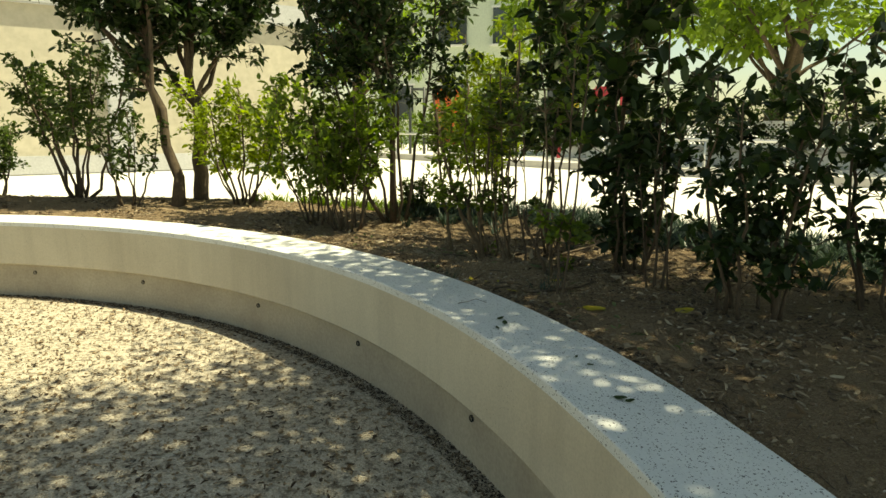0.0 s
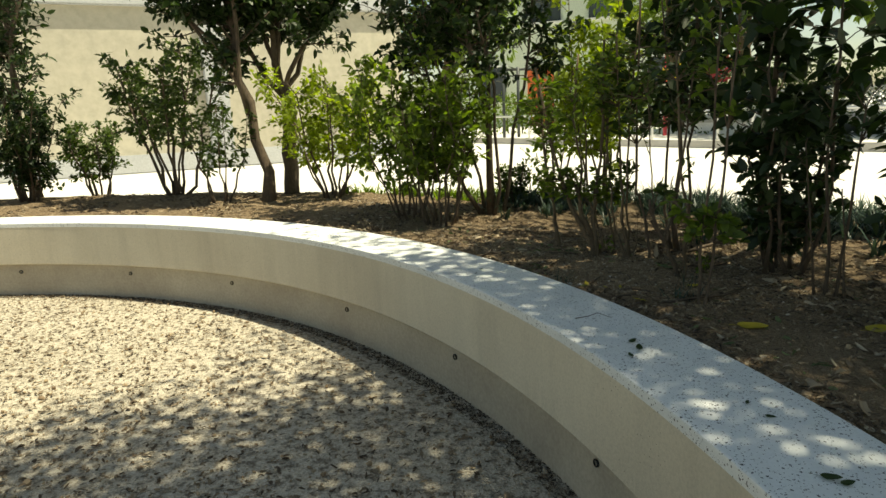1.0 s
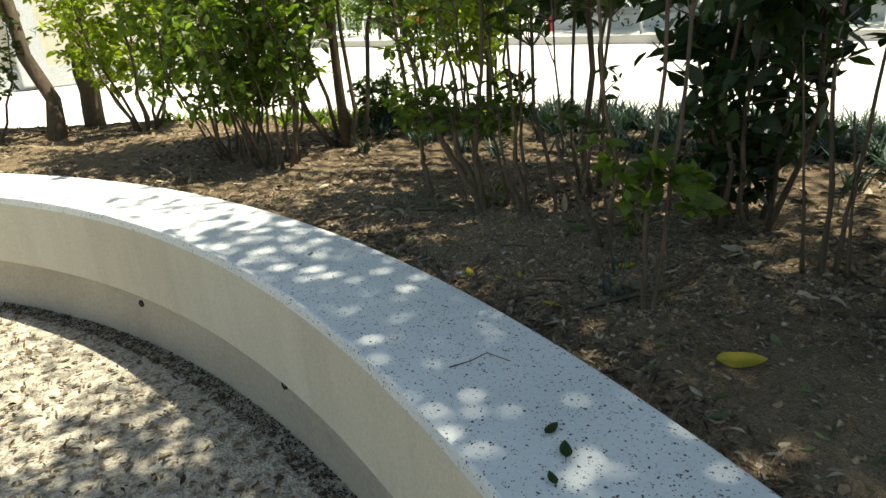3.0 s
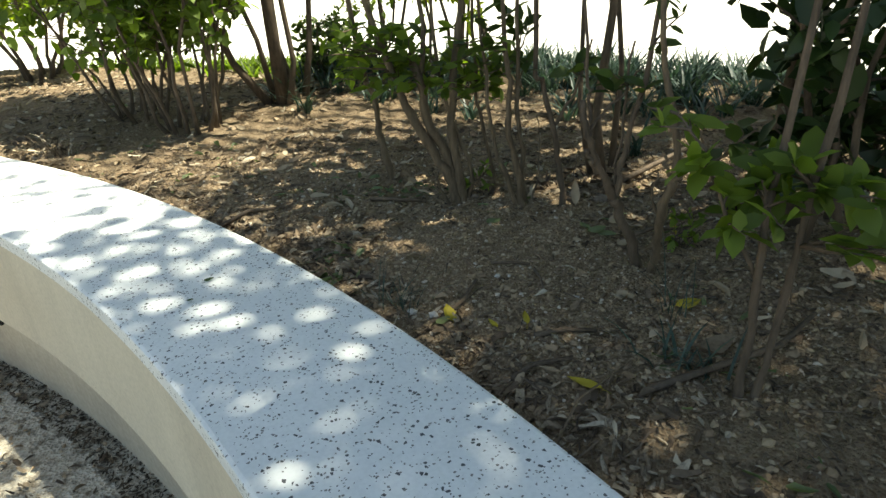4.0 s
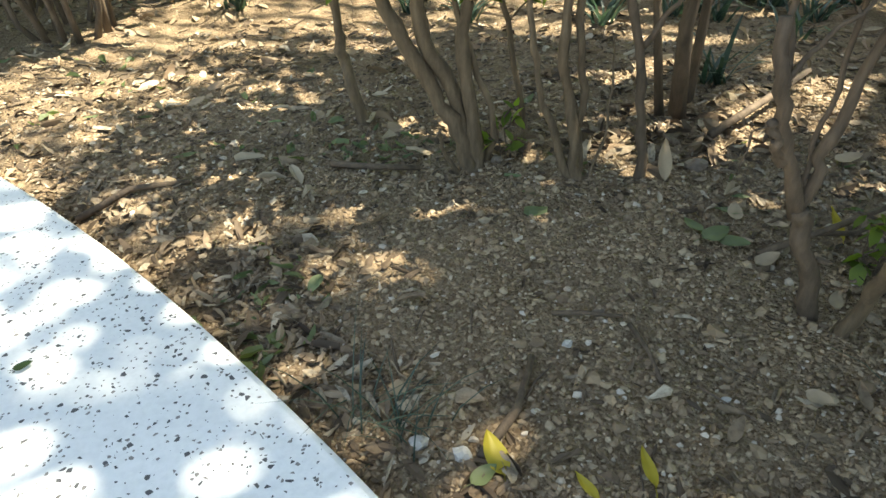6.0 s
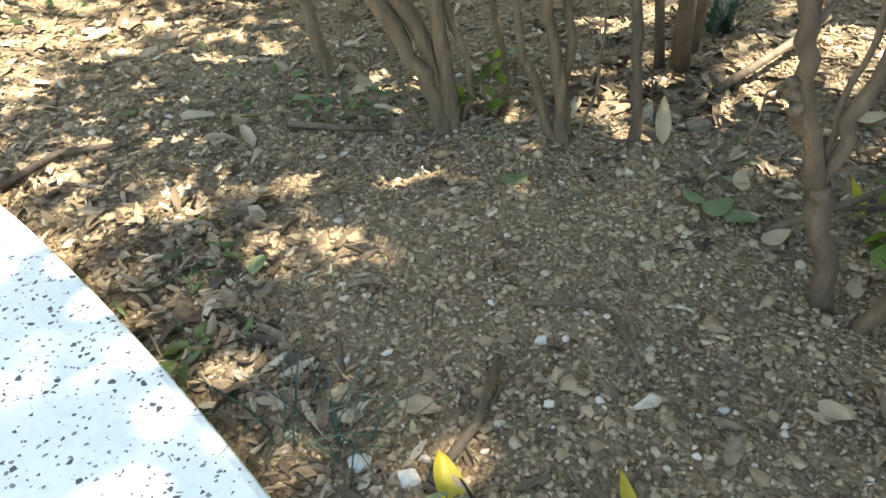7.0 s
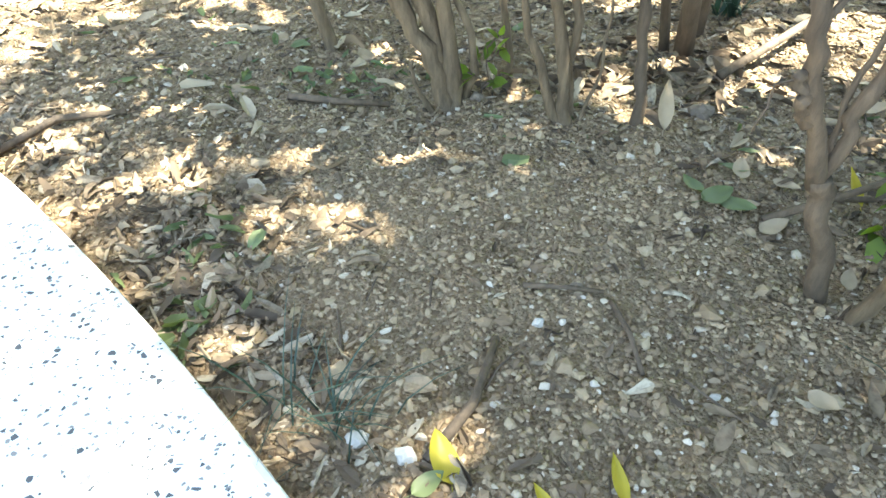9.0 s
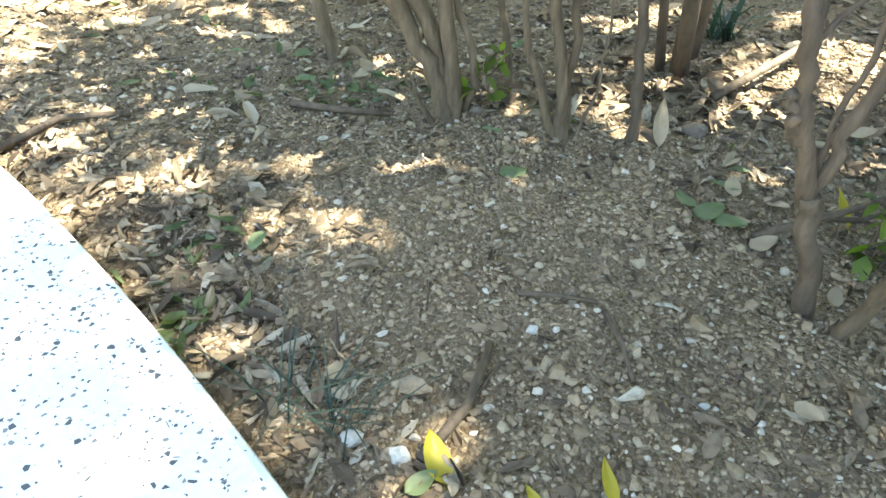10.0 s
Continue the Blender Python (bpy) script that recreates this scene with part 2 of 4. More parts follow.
LEAF_V = np.array([(0, 0, 0), (0.3, 0.24, 0.05), (0.3, -0.24, 0.05), (0.3, 0, 0), (0.68, 0.2, 0.03), (0.68, -0.2, 0.03), (0.66, 0, -0.02), (1, 0, -0.08)], float)
LEAF_F = ((0, 3, 1), (0, 2, 3), (1, 3, 6, 4), (3, 2, 5, 6), (4, 6, 7), (6, 5, 7))


def leaves(at, ahead, up, size, width=1.0, curl=1.0):
    """Verts and faces of many leaves: their feet, the ways they point, the ways they face, and their lengths."""
    at, ahead, up = (np.asarray(v, float).reshape(-1, 3) for v in (at, ahead, up))
    ahead = ahead / (np.linalg.norm(ahead, axis=1, keepdims=True) + 1e-9)
    side = np.cross(up, ahead)
    side /= np.linalg.norm(side, axis=1, keepdims=True) + 1e-9
    up = np.cross(ahead, side)
    size = np.broadcast_to(np.asarray(size, float), len(at)).reshape(-1, 1, 1)
    v = LEAF_V * (1, width, curl)
    verts = at[:, None] + size * (v[None, :, 0:1] * ahead[:, None] + v[None, :, 1:2] * side[:, None] + v[None, :, 2:3] * up[:, None])
    faces = [tuple(8 * i + k for k in f) for i in range(len(at)) for f in LEAF_F]
    return verts.reshape(-1, 3), faces


# ---- the plan ----
CX, CY = -3.547, 0.325                      # middle of the round court
R_IN, R_OUT, R_PLINTH = 4.03, 4.344, 4.075
TOP, REVEAL = 0.536, 0.238
ROAD = 0.42
EDGE_A = (-180, -60, 0, 20, 31, 37.6, 46, 57, 73, 99, 130, 180)
EDGE_R = (6.4, 6.6, 6.85, 6.85, 6.82, 6.76, 6.55, 6.16, 5.97, 6.05, 6.2, 6.4)


def ring(a, r, z):
    return (CX + r * math.cos(radians(a)), CY + r * math.sin(radians(a)), z)


def bed_edge(a):
    return float(np.interp((a + 180) % 360 - 180, EDGE_A, EDGE_R))


def soil_z(x, y):
    r, a = math.hypot(x - CX, y - CY), math.degrees(math.atan2(y - CY, x - CX))
    e = bed_edge(a)
    h = 0.512 + 0.022 * noise.noise((x * 0.9, y * 0.9, 3.1)) + 0.012 * noise.noise((x * 4, y * 4, 1.7)) + 0.011 * noise.noise((x * 13, y * 13, 0.4))
    h += 0.0055 * noise.noise((x * 31, y * 31, 5.2)) + 0.003 * noise.noise((x * 67, y * 67, 8.8))
    h -= 0.02 * max(0.0, 1 - (r - R_OUT) / 0.12)
    k = min(1.0, max(0.0, (e - r) / 0.25))
    return (ROAD - 0.03) * (1 - k) + h * k


def polar_sheet(name, angles, radii, height, material, label, category):
    """A sheet on rays round the court's middle; radii(a) gives the radii of a ray."""
    verts, faces = [], []
    for a in angles:
        for r in radii(a):
            x, y, _ = ring(a, r, 0)
            verts.append((x, y, height(x, y)))
    n, k = len(radii(0)), len(angles)
    for i in range(k):
        for j in range(n - 1):
            p, q = i * n + j, ((i + 1) % k) * n + j
            faces.append((p, p + 1, q + 1, q))
    ob = mesh_object(name, verts, faces, material, None, label, True)
    return tagged(ob, "", category, "", "structure")


angles = sorted(set([round(v, 3) for v in np.arange(-180, 180, 1.5)] + [round(v, 3) for v in np.arange(18, 80, 0.28)] + [round(v, 3) for v in np.arange(24, 47, 0.13)]))
polar_sheet("ground", angles, lambda a: [R_OUT - 0.03 + 0.0105 * k for k in range(96)] + [R_OUT + 0.978 + (bed_edge(a) - R_OUT - 0.978) * k / 45 for k in range(1, 46)], soil_z, M_SOIL,
            "brown planting bed soil littered with dry leaves and stones", "soil")
polar_sheet("road", list(range(-180, 180, 3)), lambda a: [bed_edge(a) - 0.06, 7.5, 9.5, 14, 25, 60, 200, 900], lambda x, y: ROAD, M_ROAD,
            "sunlit pale concrete road beyond the planting bed", "road")
polar_sheet("floor", list(np.arange(-180, 180, 1.0)), lambda a: [0.001, 0.5, 1, 1.5] + [1.8 + 0.04 * k for k in range(60)],
            lambda x, y: 0.006 * noise.noise((x * 1.5, y * 1.5, 9)) + 0.003 * noise.noise((x * 12, y * 12, 2)), M_COURT,
            "beige gravel floor of the court strewn with leaf bits", "gravel")

# ---- the curved seat wall ----
seat = thing("seat_wall", (CX, CY, 0), "curved concrete seat wall with a speckled terrazzo top", "seat wall", "", "structure")


def lathe(name, profile, material, label, step=1.0):
    """A closed outline of (radius, height) swept round the court's middle."""
    verts, faces, n, k = [], [], len(profile), int(360 / step)
    for i in range(k):
        a = radians(i * step)
        verts += [(r * math.cos(a), r * math.sin(a), z) for r, z in profile]
    for i in range(k):
        for j in range(n):
            p, q = i * n, ((i + 1) % k) * n
            faces.append((p + j, q + j, q + (j + 1) % n, p + (j + 1) % n))
    return mesh_object(name, verts, faces, material, seat, label, False)


lathe("terrazzo_top", [(R_IN + 0.006, TOP), (R_IN + 0.001, TOP - 0.002), (R_IN, TOP - 0.006), (R_IN, TOP - 0.03), (R_OUT, TOP - 0.03), (R_OUT, TOP - 0.007), (R_OUT - 0.002, TOP - 0.002), (R_OUT - 0.007, TOP)],
      M_TOP, "pale grey terrazzo with dark chips")
lathe("rendered_band", [(R_IN + 0.001, TOP - 0.03), (R_IN + 0.001, REVEAL + 0.006), (R_IN + 0.007, REVEAL), (R_OUT - 0.002, REVEAL), (R_OUT - 0.002, TOP - 0.03)], M_RENDER, "smooth cream render")
lathe("plinth", [(R_PLINTH, REVEAL), (R_PLINTH, -0.06), (R_OUT - 0.003, -0.06), (R_OUT - 0.003, REVEAL)], M_PLINTH, "raw grey-brown concrete base")


def weep_hole(a, z):
    """A short drain pipe whose mouth sits a little proud of the plinth."""
    vs, fs = [], []
    for r, x in ((0.009, -0.006), (0.013, -0.006), (0.013, 0.01), (0.009, 0.004)):
        for k in range(10):
            w = 2 * math.pi * k / 10
            vs.append((x, r * math.cos(w), r * math.sin(w)))
    for i in range(3):
        for k in range(10):
            fs.append((i * 10 + k, i * 10 + (k + 1) % 10, i * 10 + 10 + (k + 1) % 10, i * 10 + 10 + k))
    fs.append(tuple(range(30, 40)))
    ob = mesh_object("weep_hole", vs, fs, M_HOLE, seat, "dark round drain hole")
    ob.matrix_basis = Matrix.Translation((R_PLINTH * math.cos(radians(a)), R_PLINTH * math.sin(radians(a)), z)) @ pose(0, 0, 0, 0, 0, a)


for a in (-13.4, -0.2, 13.0, 26.2, 39.4, 52.3, 67.1, 79.85, 92.5, 105.6, 118.8):
    weep_hole(a, 0.176)

# ---- planting ----
def unit(v):
    return v / (np.linalg.norm(v) + 1e-9)


def stem_line(rng, foot, tip, n=7, wobble=0.04):
    """A crooked line from foot to tip."""
    foot, tip = np.asarray(foot, float), np.asarray(tip, float)
    span = np.linalg.norm(tip - foot)
    w = rng.normal(0, wobble * span, (n, 3)).cumsum(0) * 0.5
    k = np.linspace(0, 1, n)[:, None]
    w = w - k * w[-1]
    w[0] = 0
    return foot + k * (tip - foot) + w


def along(line, t):
    i = min(int(t * (len(line) - 1)), len(line) - 2)
    f = t * (len(line) - 1) - i
    return line[i] * (1 - f) + line[i + 1] * f


def plant(name, label, category, x, y, stems, twigs, per_twig, leaf, leaf_mat, bark, seed, reach=0.35, bare=0.4, group="", rise=0.6, wide=0.7, jitter=1.0, droop=0.3, sides=7, foot_dip=0.03):
    """A shrub or small tree. stems: (foot dx, foot dy, tip dx, tip dy, height, radius); twigs grow from the upper part of each stem and carry the leaves."""
    rng = np.random.default_rng(seed)
    z0 = soil_z(x, y)
    top = thing(name, (x, y, z0), label, category, group)
    at, ahead, up = [], [], []
    crown_twigs = ([], [])
    for fx, fy, tx, ty, h, r, *more in stems:
        line = stem_line(rng, (fx, fy, more[0] if more else -foot_dip), (tx, ty, h), 9, 0.035 * jitter)
        rad = [r * (1.3 if i == 0 and not more else 1.0 - (more[1] if len(more) > 1 else 0.72) * i / 8) for i in range(9)]
        if len(more) > 1:
            rad[8] *= 0.8
        vs, fs = tube(line, rad, sides)
        ob = mesh_object("stem" if r < 0.035 else "trunk", vs, fs, bark, top, "", True)
        for k in range(0 if len(more) > 1 else twigs):
            t = bare + (1 - bare) * (k + rng.random()) / twigs
            p = along(line, min(t, 0.999))
            w = rng.random() * 2 * math.pi
            d = unit(np.array((math.cos(w), math.sin(w), rise + rng.normal(0, 0.35))))
            q = p + d * reach * rng.uniform(0.45, 1.15) * (1 + (wide - 1) * t)
            tw = stem_line(rng, p, q, 5, 0.06)
            tube(tw, [max(0.0016, r * 0.28 * (1 - 0.18 * i)) for i in range(5)], 4, crown_twigs)
            for j in range(per_twig):
                b = along(tw, min(0.999, rng.uniform(0.15, 1.0) ** 0.7))
                out = unit(d * 0.5 + rng.normal(0, 0.75, 3) + (0, 0, -droop))
                at.append(b + rng.normal(0, 0.025 * reach / 0.35, 3))
                ahead.append(out)
                up.append(unit(np.array((0, 0, 1.0)) + rng.normal(0, 0.55, 3)))
    if crown_twigs[0]:
        tagged(mesh_object("branchwork", crown_twigs[0], crown_twigs[1], bark, top, "", True), kind="stuff")
    if at:
        v, f = leaves(at, ahead, up, leaf * rng.uniform(0.55, 1.25, len(at)), rng.uniform(0.9, 1.1))
        mesh_object("crown", v, f, leaf_mat, top, "", True)
    return top


def fan(rng, n, spread, h, r, base=0.06, hvar=0.2):
    """Stems that fan out from one foot."""
    out = []
    for i in range(n):
        w = 2 * math.pi * (i + rng.random() * 0.6) / n
        s = spread * rng.uniform(0.45, 1.1)
        out.append((base * math.cos(w), base * math.sin(w), s * math.cos(w), s * math.sin(w), h * rng.uniform(1 - hvar, 1 + hvar * 0.5), r * rng.uniform(0.7, 1.2)))
    return out


rng = np.random.default_rng(3)
TREES, SHRUBS = "trees in the planting bed", "shrubs in the planting bed"
# the forked tree and its neighbour, far along the bed
plant("tree", "brown forked tree trunk with a dark leafy crown", "tree", -2.22, 5.86,
      [(0, 0, 0.0, 0.0, 0.95, 0.07, -0.05, 0.25), (0, 0, -0.75, -0.1, 2.1, 0.026, 0.85), (0.0, 0, -0.42, 0.2, 2.4, 0.026, 0.9), (0.0, 0, -0.1, -0.2, 2.5, 0.028, 0.88), (0.0, 0, 0.22, -0.1, 2.5, 0.028, 0.9), (0.0, 0, 0.5, 0.2, 2.3, 0.024, 0.88), (0.0, 0, 0.85, 0.05, 2.0, 0.024, 0.86)],
      40, 34, 0.075, M_LEAF_DARK, M_BARK, 11, 0.42, 0.28, TREES)
plant("tree", "slim leaning brown tree with a dark leafy crown", "tree", -2.25, 5.42,
      [(0, 0, -0.36, 0.05, 2.2, 0.05), (-0.1, 0, -0.12, -0.15, 2.3, 0.022, 0.7), (-0.14, 0.02, -0.85, -0.2, 2.1, 0.02, 0.85), (-0.16, 0.02, -1.2, 0.1, 2.2, 0.018, 1.0)], 40, 34, 0.075, M_LEAF_DARK, M_BARK, 12, 0.42, 0.45, TREES)
plant("tree", "three-stemmed slender tree with a dense dark green crown", "tree", -0.35, 4.53,
      [(0, 0, -0.35, 0.0, 2.3, 0.025), (0.05, 0.02, -0.05, 0.2, 2.4, 0.018), (-0.04, 0, -0.75, 0.15, 2.1, 0.015), (0.07, 0.05, 0.32, 0.1, 2.2, 0.013), (0.02, -0.04, -0.18, -0.25, 2.2, 0.012), (-0.04, 0.05, -0.55, -0.1, 2.2, 0.011)],
      46, 34, 0.062, M_LEAF_DARK, M_BARK, 13, 0.38, 0.4, TREES, wide=0.9)
plant("tree", "dark trunk with large glossy leaves down to the ground", "tree", 0.60, 3.47,
      [(0, 0, 0.12, 0.1, 1.75, 0.0125), (0.04, 0.05, 0.3, 0.2, 1.65, 0.008), (-0.02, 0.02, -0.12, 0.15, 1.6, 0.007)],
      36, 14, 0.085, M_LEAF_DARK, M_BARK, 14, 0.24, 0.34, TREES, wide=1.3)
plant("tree", "slim dark stems hung with large glossy leaves", "tree", 0.87, 3.05,
      [(0, 0, 0.02, 0.05, 1.75, 0.015), (0.06, -0.1, 0.15, -0.1, 1.65, 0.008), (-0.06, -0.1, -0.1, -0.12, 1.5, 0.007)],
      32, 12, 0.095, M_LEAF_DARK, M_BARK, 19, 0.22, 0.28, TREES, wide=1.1)
plant("shrub", "dark leafy shrub beside the seat wall", "shrub", 1.16, 2.32,
      fan(rng, 8, 0.24, 0.86, 0.009, 0.1), 13, 16, 0.06, M_LEAF_DARK, M_BARK, 15, 0.2, 0.16, SHRUBS)
plant("shrub", "dark leafy shrub standing deep in shade", "shrub", 1.72, 2.35,
      fan(rng, 7, 0.28, 0.95, 0.010, 0.1), 12, 15, 0.062, M_LEAF_DARK, M_BARK, 16, 0.22, 0.16, SHRUBS)
plant("tree", "forked dark tree at the far end of the bed", "tree", -4.95, 6.1,
      [(0, 0, -0.2, 0.1, 2.6, 0.045), (0.02, 0, 0.45, 0.0, 2.6, 0.035), (-0.02, 0, -0.6, 0.2, 2.3, 0.035)], 34, 24, 0.08, M_LEAF_DARK, M_BARK, 18, 0.45, 0.34, TREES)

plant("shrub", "open dark shrub with bare lower stems", "shrub", -3.4, 6.0, fan(rng, 8, 0.62, 1.3, 0.016), 20, 22, 0.06, M_LEAF_MID, M_BARK, 21, 0.3, 0.42, SHRUBS)
plant("shrub", "sparse low shrub with thin stems", "shrub", -2.62, 5.35, fan(rng, 5, 0.3, 0.72, 0.01), 12, 12, 0.055, M_LEAF_MID, M_BARK, 22, 0.2, 0.4, SHRUBS)
plant("shrub", "small round-headed dark green shrub", "shrub", -4.35, 6.2, fan(rng, 6, 0.3, 0.72, 0.014), 18, 22, 0.045, M_LEAF_MID, M_BARK, 23, 0.22, 0.35, SHRUBS)
plant("shrub", "low dark shrub at the far end of the bed", "shrub", -4.7, 5.7, fan(rng, 9, 0.45, 1.0, 0.012), 24, 22, 0.055, M_LEAF_DARK, M_BARK, 24, 0.25, 0.15, SHRUBS)
plant("shrub", "sunlit yellow-green shrub near the road", "shrub", -1.72, 5.5, fan(rng, 8, 0.5, 0.95, 0.011), 20, 20, 0.055, M_LEAF_SUNNY, M_BARK, 25, 0.26, 0.3, SHRUBS)
plant("shrub", "bushy green shrub with many brown stems", "shrub", -0.62, 4.22, fan(rng, 13, 0.3, 0.9, 0.0075, 0.08, 0.3), 18, 11, 0.05, M_LEAF_LIGHT, M_BARK, 26, 0.2, 0.36, SHRUBS)
plant("shrub", "bushy green shrub with fanned stems", "shrub", -0.86, 4.42, fan(rng, 11, 0.38, 0.85, 0.007, 0.07, 0.3), 18, 11, 0.055, M_LEAF_LIGHT, M_BARK, 27, 0.22, 0.3, SHRUBS)


def smooth_line(pts, steps=4):
    """Points on a smooth line through pts."""
    p = [np.asarray(q, float) for q in pts]
    p = [2 * p[0] - p[1]] + p + [2 * p[-1] - p[-2]]
    out = []
    for i in range(1, len(p) - 2):
        for k in range(steps):
            t = k / steps
            out.append(0.5 * (2 * p[i] + (p[i + 1] - p[i - 1]) * t + (2 * p[i - 1] - 5 * p[i] + 4 * p[i + 1] - p[i + 2]) * t * t + (3 * p[i] - p[i - 1] - 3 * p[i + 1] + p[i + 2]) * t ** 3))
    return out + [p[-2]]


def branched(label, x, y, stems, clumps, leaf, leaf_mat, bark, seed, width=1.0, group=SHRUBS):
    """A shrub whose stems follow given lines, from the foot's place: (first radius, last radius, points); clumps: (x, y, z, wide, high, how many leaves)."""
    rng = np.random.default_rng(seed)
    top = thing("shrub", (x, y, soil_z(x, y)), label, "shrub", group)
    nodes = []
    for r0, r1, pts in stems:
        line = smooth_line(pts)
        n = len(line)
        line = [q + rng.normal(0, 0.0022, 3) * (0 < i < n - 1) for i, q in enumerate(line)]
        knots = [1 + (0.22 * rng.random() if rng.random() < 0.3 else 0.08 * rng.normal()) for _ in range(n)]
        rad = [(r0 + (r1 - r0) * i / (n - 1)) * k for i, k in enumerate(knots)]
        if pts[0][2] <= 0:
            rad[0], rad[1] = r0 * 1.6, r0 * 1.2
        mesh_object("stem", *tube(line, rad, 9), bark, top, "", True)
        nodes += line[n // 4:]
    nodes = np.array(nodes)
    twigs, at, ahead, up = ([], []), [], [], []
    for cx, cy, cz, wide, high, count in clumps:
        for _ in range(max(1, count // 5)):
            d = unit(rng.normal(0, 1, 3)) * rng.random() ** 0.4
            q = np.array((cx, cy, cz)) + d * (wide, wide, high)
            far = np.linalg.norm((nodes - q) * (1, 1, 0.7), axis=1) + 3 * np.maximum(0, nodes[:, 2] - q[2])
            p = nodes[int(far.argmin())]
            line = stem_line(rng, p, q, 5, 0.05)
            tube(line, [0.0022, 0.002, 0.0017, 0.0014, 0.001], 5, twigs)
            for k in range(5):
                b = along(line, 0.999 if k == 0 else rng.uniform(0.5, 0.99))
                out = unit(unit(q - p + 1e-6) * 0.5 + rng.normal(0, 0.7, 3) * (1, 1, 0.6))
                at.append(b)
                ahead.append(out)
                up.append(unit(np.array((0, 0, 1.0)) + rng.normal(0, 0.45, 3)))
    tagged(mesh_object("branchwork", *twigs, bark, top, "", True), kind="stuff")
    v, f = leaves(at, ahead, up, leaf * rng.uniform(0.55, 1.25, len(at)), width)
    mesh_object("crown", v, f, leaf_mat, top, "", True)
    return top


branched("many-stemmed shrub with small bright leaves", 0.215, 3.335,
         [(0.0135, 0.006, [(-0.008, 0, -0.03), (-0.02, 0.005, 0.04), (-0.058, 0.01, 0.118), (-0.107, 0.018, 0.212), (-0.14, 0.03, 0.31), (-0.2, 0.06, 0.5), (-0.27, 0.1, 0.85)]),
          (0.011, 0.0085, [(0.0, 0.012, -0.03), (-0.022, 0.014, 0.09), (-0.068, 0.02, 0.192), (-0.079, 0.02, 0.266), (-0.097, 0.02, 0.32)]),
          (0.006, 0.004, [(-0.076, 0.02, 0.25), (-0.07, 0.04, 0.4), (-0.1, 0.08, 0.62), (-0.08, 0.1, 0.9)]),
          (0.0125, 0.005, [(0.004, -0.004, -0.03), (-0.002, 0, 0.055), (-0.015, 0.01, 0.164), (-0.002, 0.02, 0.311), (0.02, 0.04, 0.5), (0.03, 0.08, 0.95)]),
          (0.006, 0.003, [(0.015, 0.01, -0.03), (0.026, 0.0, 0.066), (-0.003, 0.012, 0.164), (-0.04, 0.02, 0.311), (-0.05, 0.05, 0.6)]),
          (0.0062, 0.003, [(0.05, 0.045, -0.03), (0.083, 0.05, 0.03), (0.062, 0.06, 0.17), (0.045, 0.06, 0.3), (0.06, 0.12, 0.7)]),
          (0.004, 0.002, [(-0.02, -0.012, -0.02), (-0.05, -0.02, 0.04), (-0.055, -0.02, 0.075)])],
         [(-0.17, 0.04, 0.34, 0.13, 0.09, 190), (-0.02, 0.03, 0.31, 0.13, 0.08, 160), (0.07, 0.06, 0.28, 0.09, 0.07, 80), (-0.16, 0.08, 0.66, 0.22, 0.2, 300), (0.04, 0.09, 0.8, 0.2, 0.22, 300)],
         0.042, M_LEAF_LIGHT, M_BARK_GREY, 28)
branched("single crooked stem with a small leafy head", 0.058, 3.53,
         [(0.0105, 0.006, [(0.0, 0, -0.03), (-0.012, 0, 0.06), (-0.03, 0.005, 0.13), (-0.028, 0.01, 0.2), (-0.06, 0.01, 0.33), (-0.1, 0.04, 0.75)])],
         [(-0.06, 0.02, 0.34, 0.1, 0.08, 100), (-0.09, 0.04, 0.68, 0.16, 0.15, 140)], 0.04, M_LEAF_LIGHT, M_BARK_GREY, 29)
branched("slender stems rising from one foot", 0.345, 3.255,
         [(0.008, 0.004, [(0.002, 0, -0.03), (-0.013, 0.004, 0.075), (-0.031, 0.01, 0.188), (-0.028, 0.012, 0.273), (-0.04, 0.02, 0.4), (-0.06, 0.06, 0.95)]),
          (0.0065, 0.003, [(-0.006, 0, -0.02), (-0.036, 0.008, 0.063), (-0.061, 0.016, 0.152), (-0.071, 0.023, 0.235), (-0.1, 0.04, 0.5)]),
          (0.006, 0.003, [(0.006, 0.006, -0.02), (0.0, 0.01, 0.1), (-0.01, 0.015, 0.22), (-0.005, 0.03, 0.5), (0.03, 0.08, 1.0)]),
          (0.0025, 0.001, [(0.012, -0.004, -0.01), (0.03, 0.0, 0.05), (0.034, 0.002, 0.12), (0.03, 0.01, 0.2)])],
         [(-0.05, 0.03, 0.35, 0.09, 0.07, 70), (-0.06, 0.05, 0.7, 0.15, 0.2, 160), (0.03, 0.08, 0.85, 0.14, 0.18, 120)], 0.045, M_LEAF_MID, M_BARK_GREY, 30)
branched("thin dark upright stem with few leaves", 0.437, 3.24,
         [(0.0072, 0.004, [(0.0, 0, -0.03), (-0.012, 0.006, 0.09), (-0.029, 0.012, 0.185), (-0.053, 0.023, 0.278), (-0.066, 0.028, 0.356), (-0.06, 0.06, 1.1)]),
          (0.004, 0.002, [(-0.029, 0.012, 0.18), (-0.002, 0.001, 0.224), (0.015, -0.006, 0.267), (0.04, -0.012, 0.36)])],
         [(0.02, 0.0, 0.3, 0.06, 0.04, 15), (-0.06, 0.05, 0.75, 0.18, 0.25, 170)], 0.05, M_LEAF_MID, M_BARK, 31)
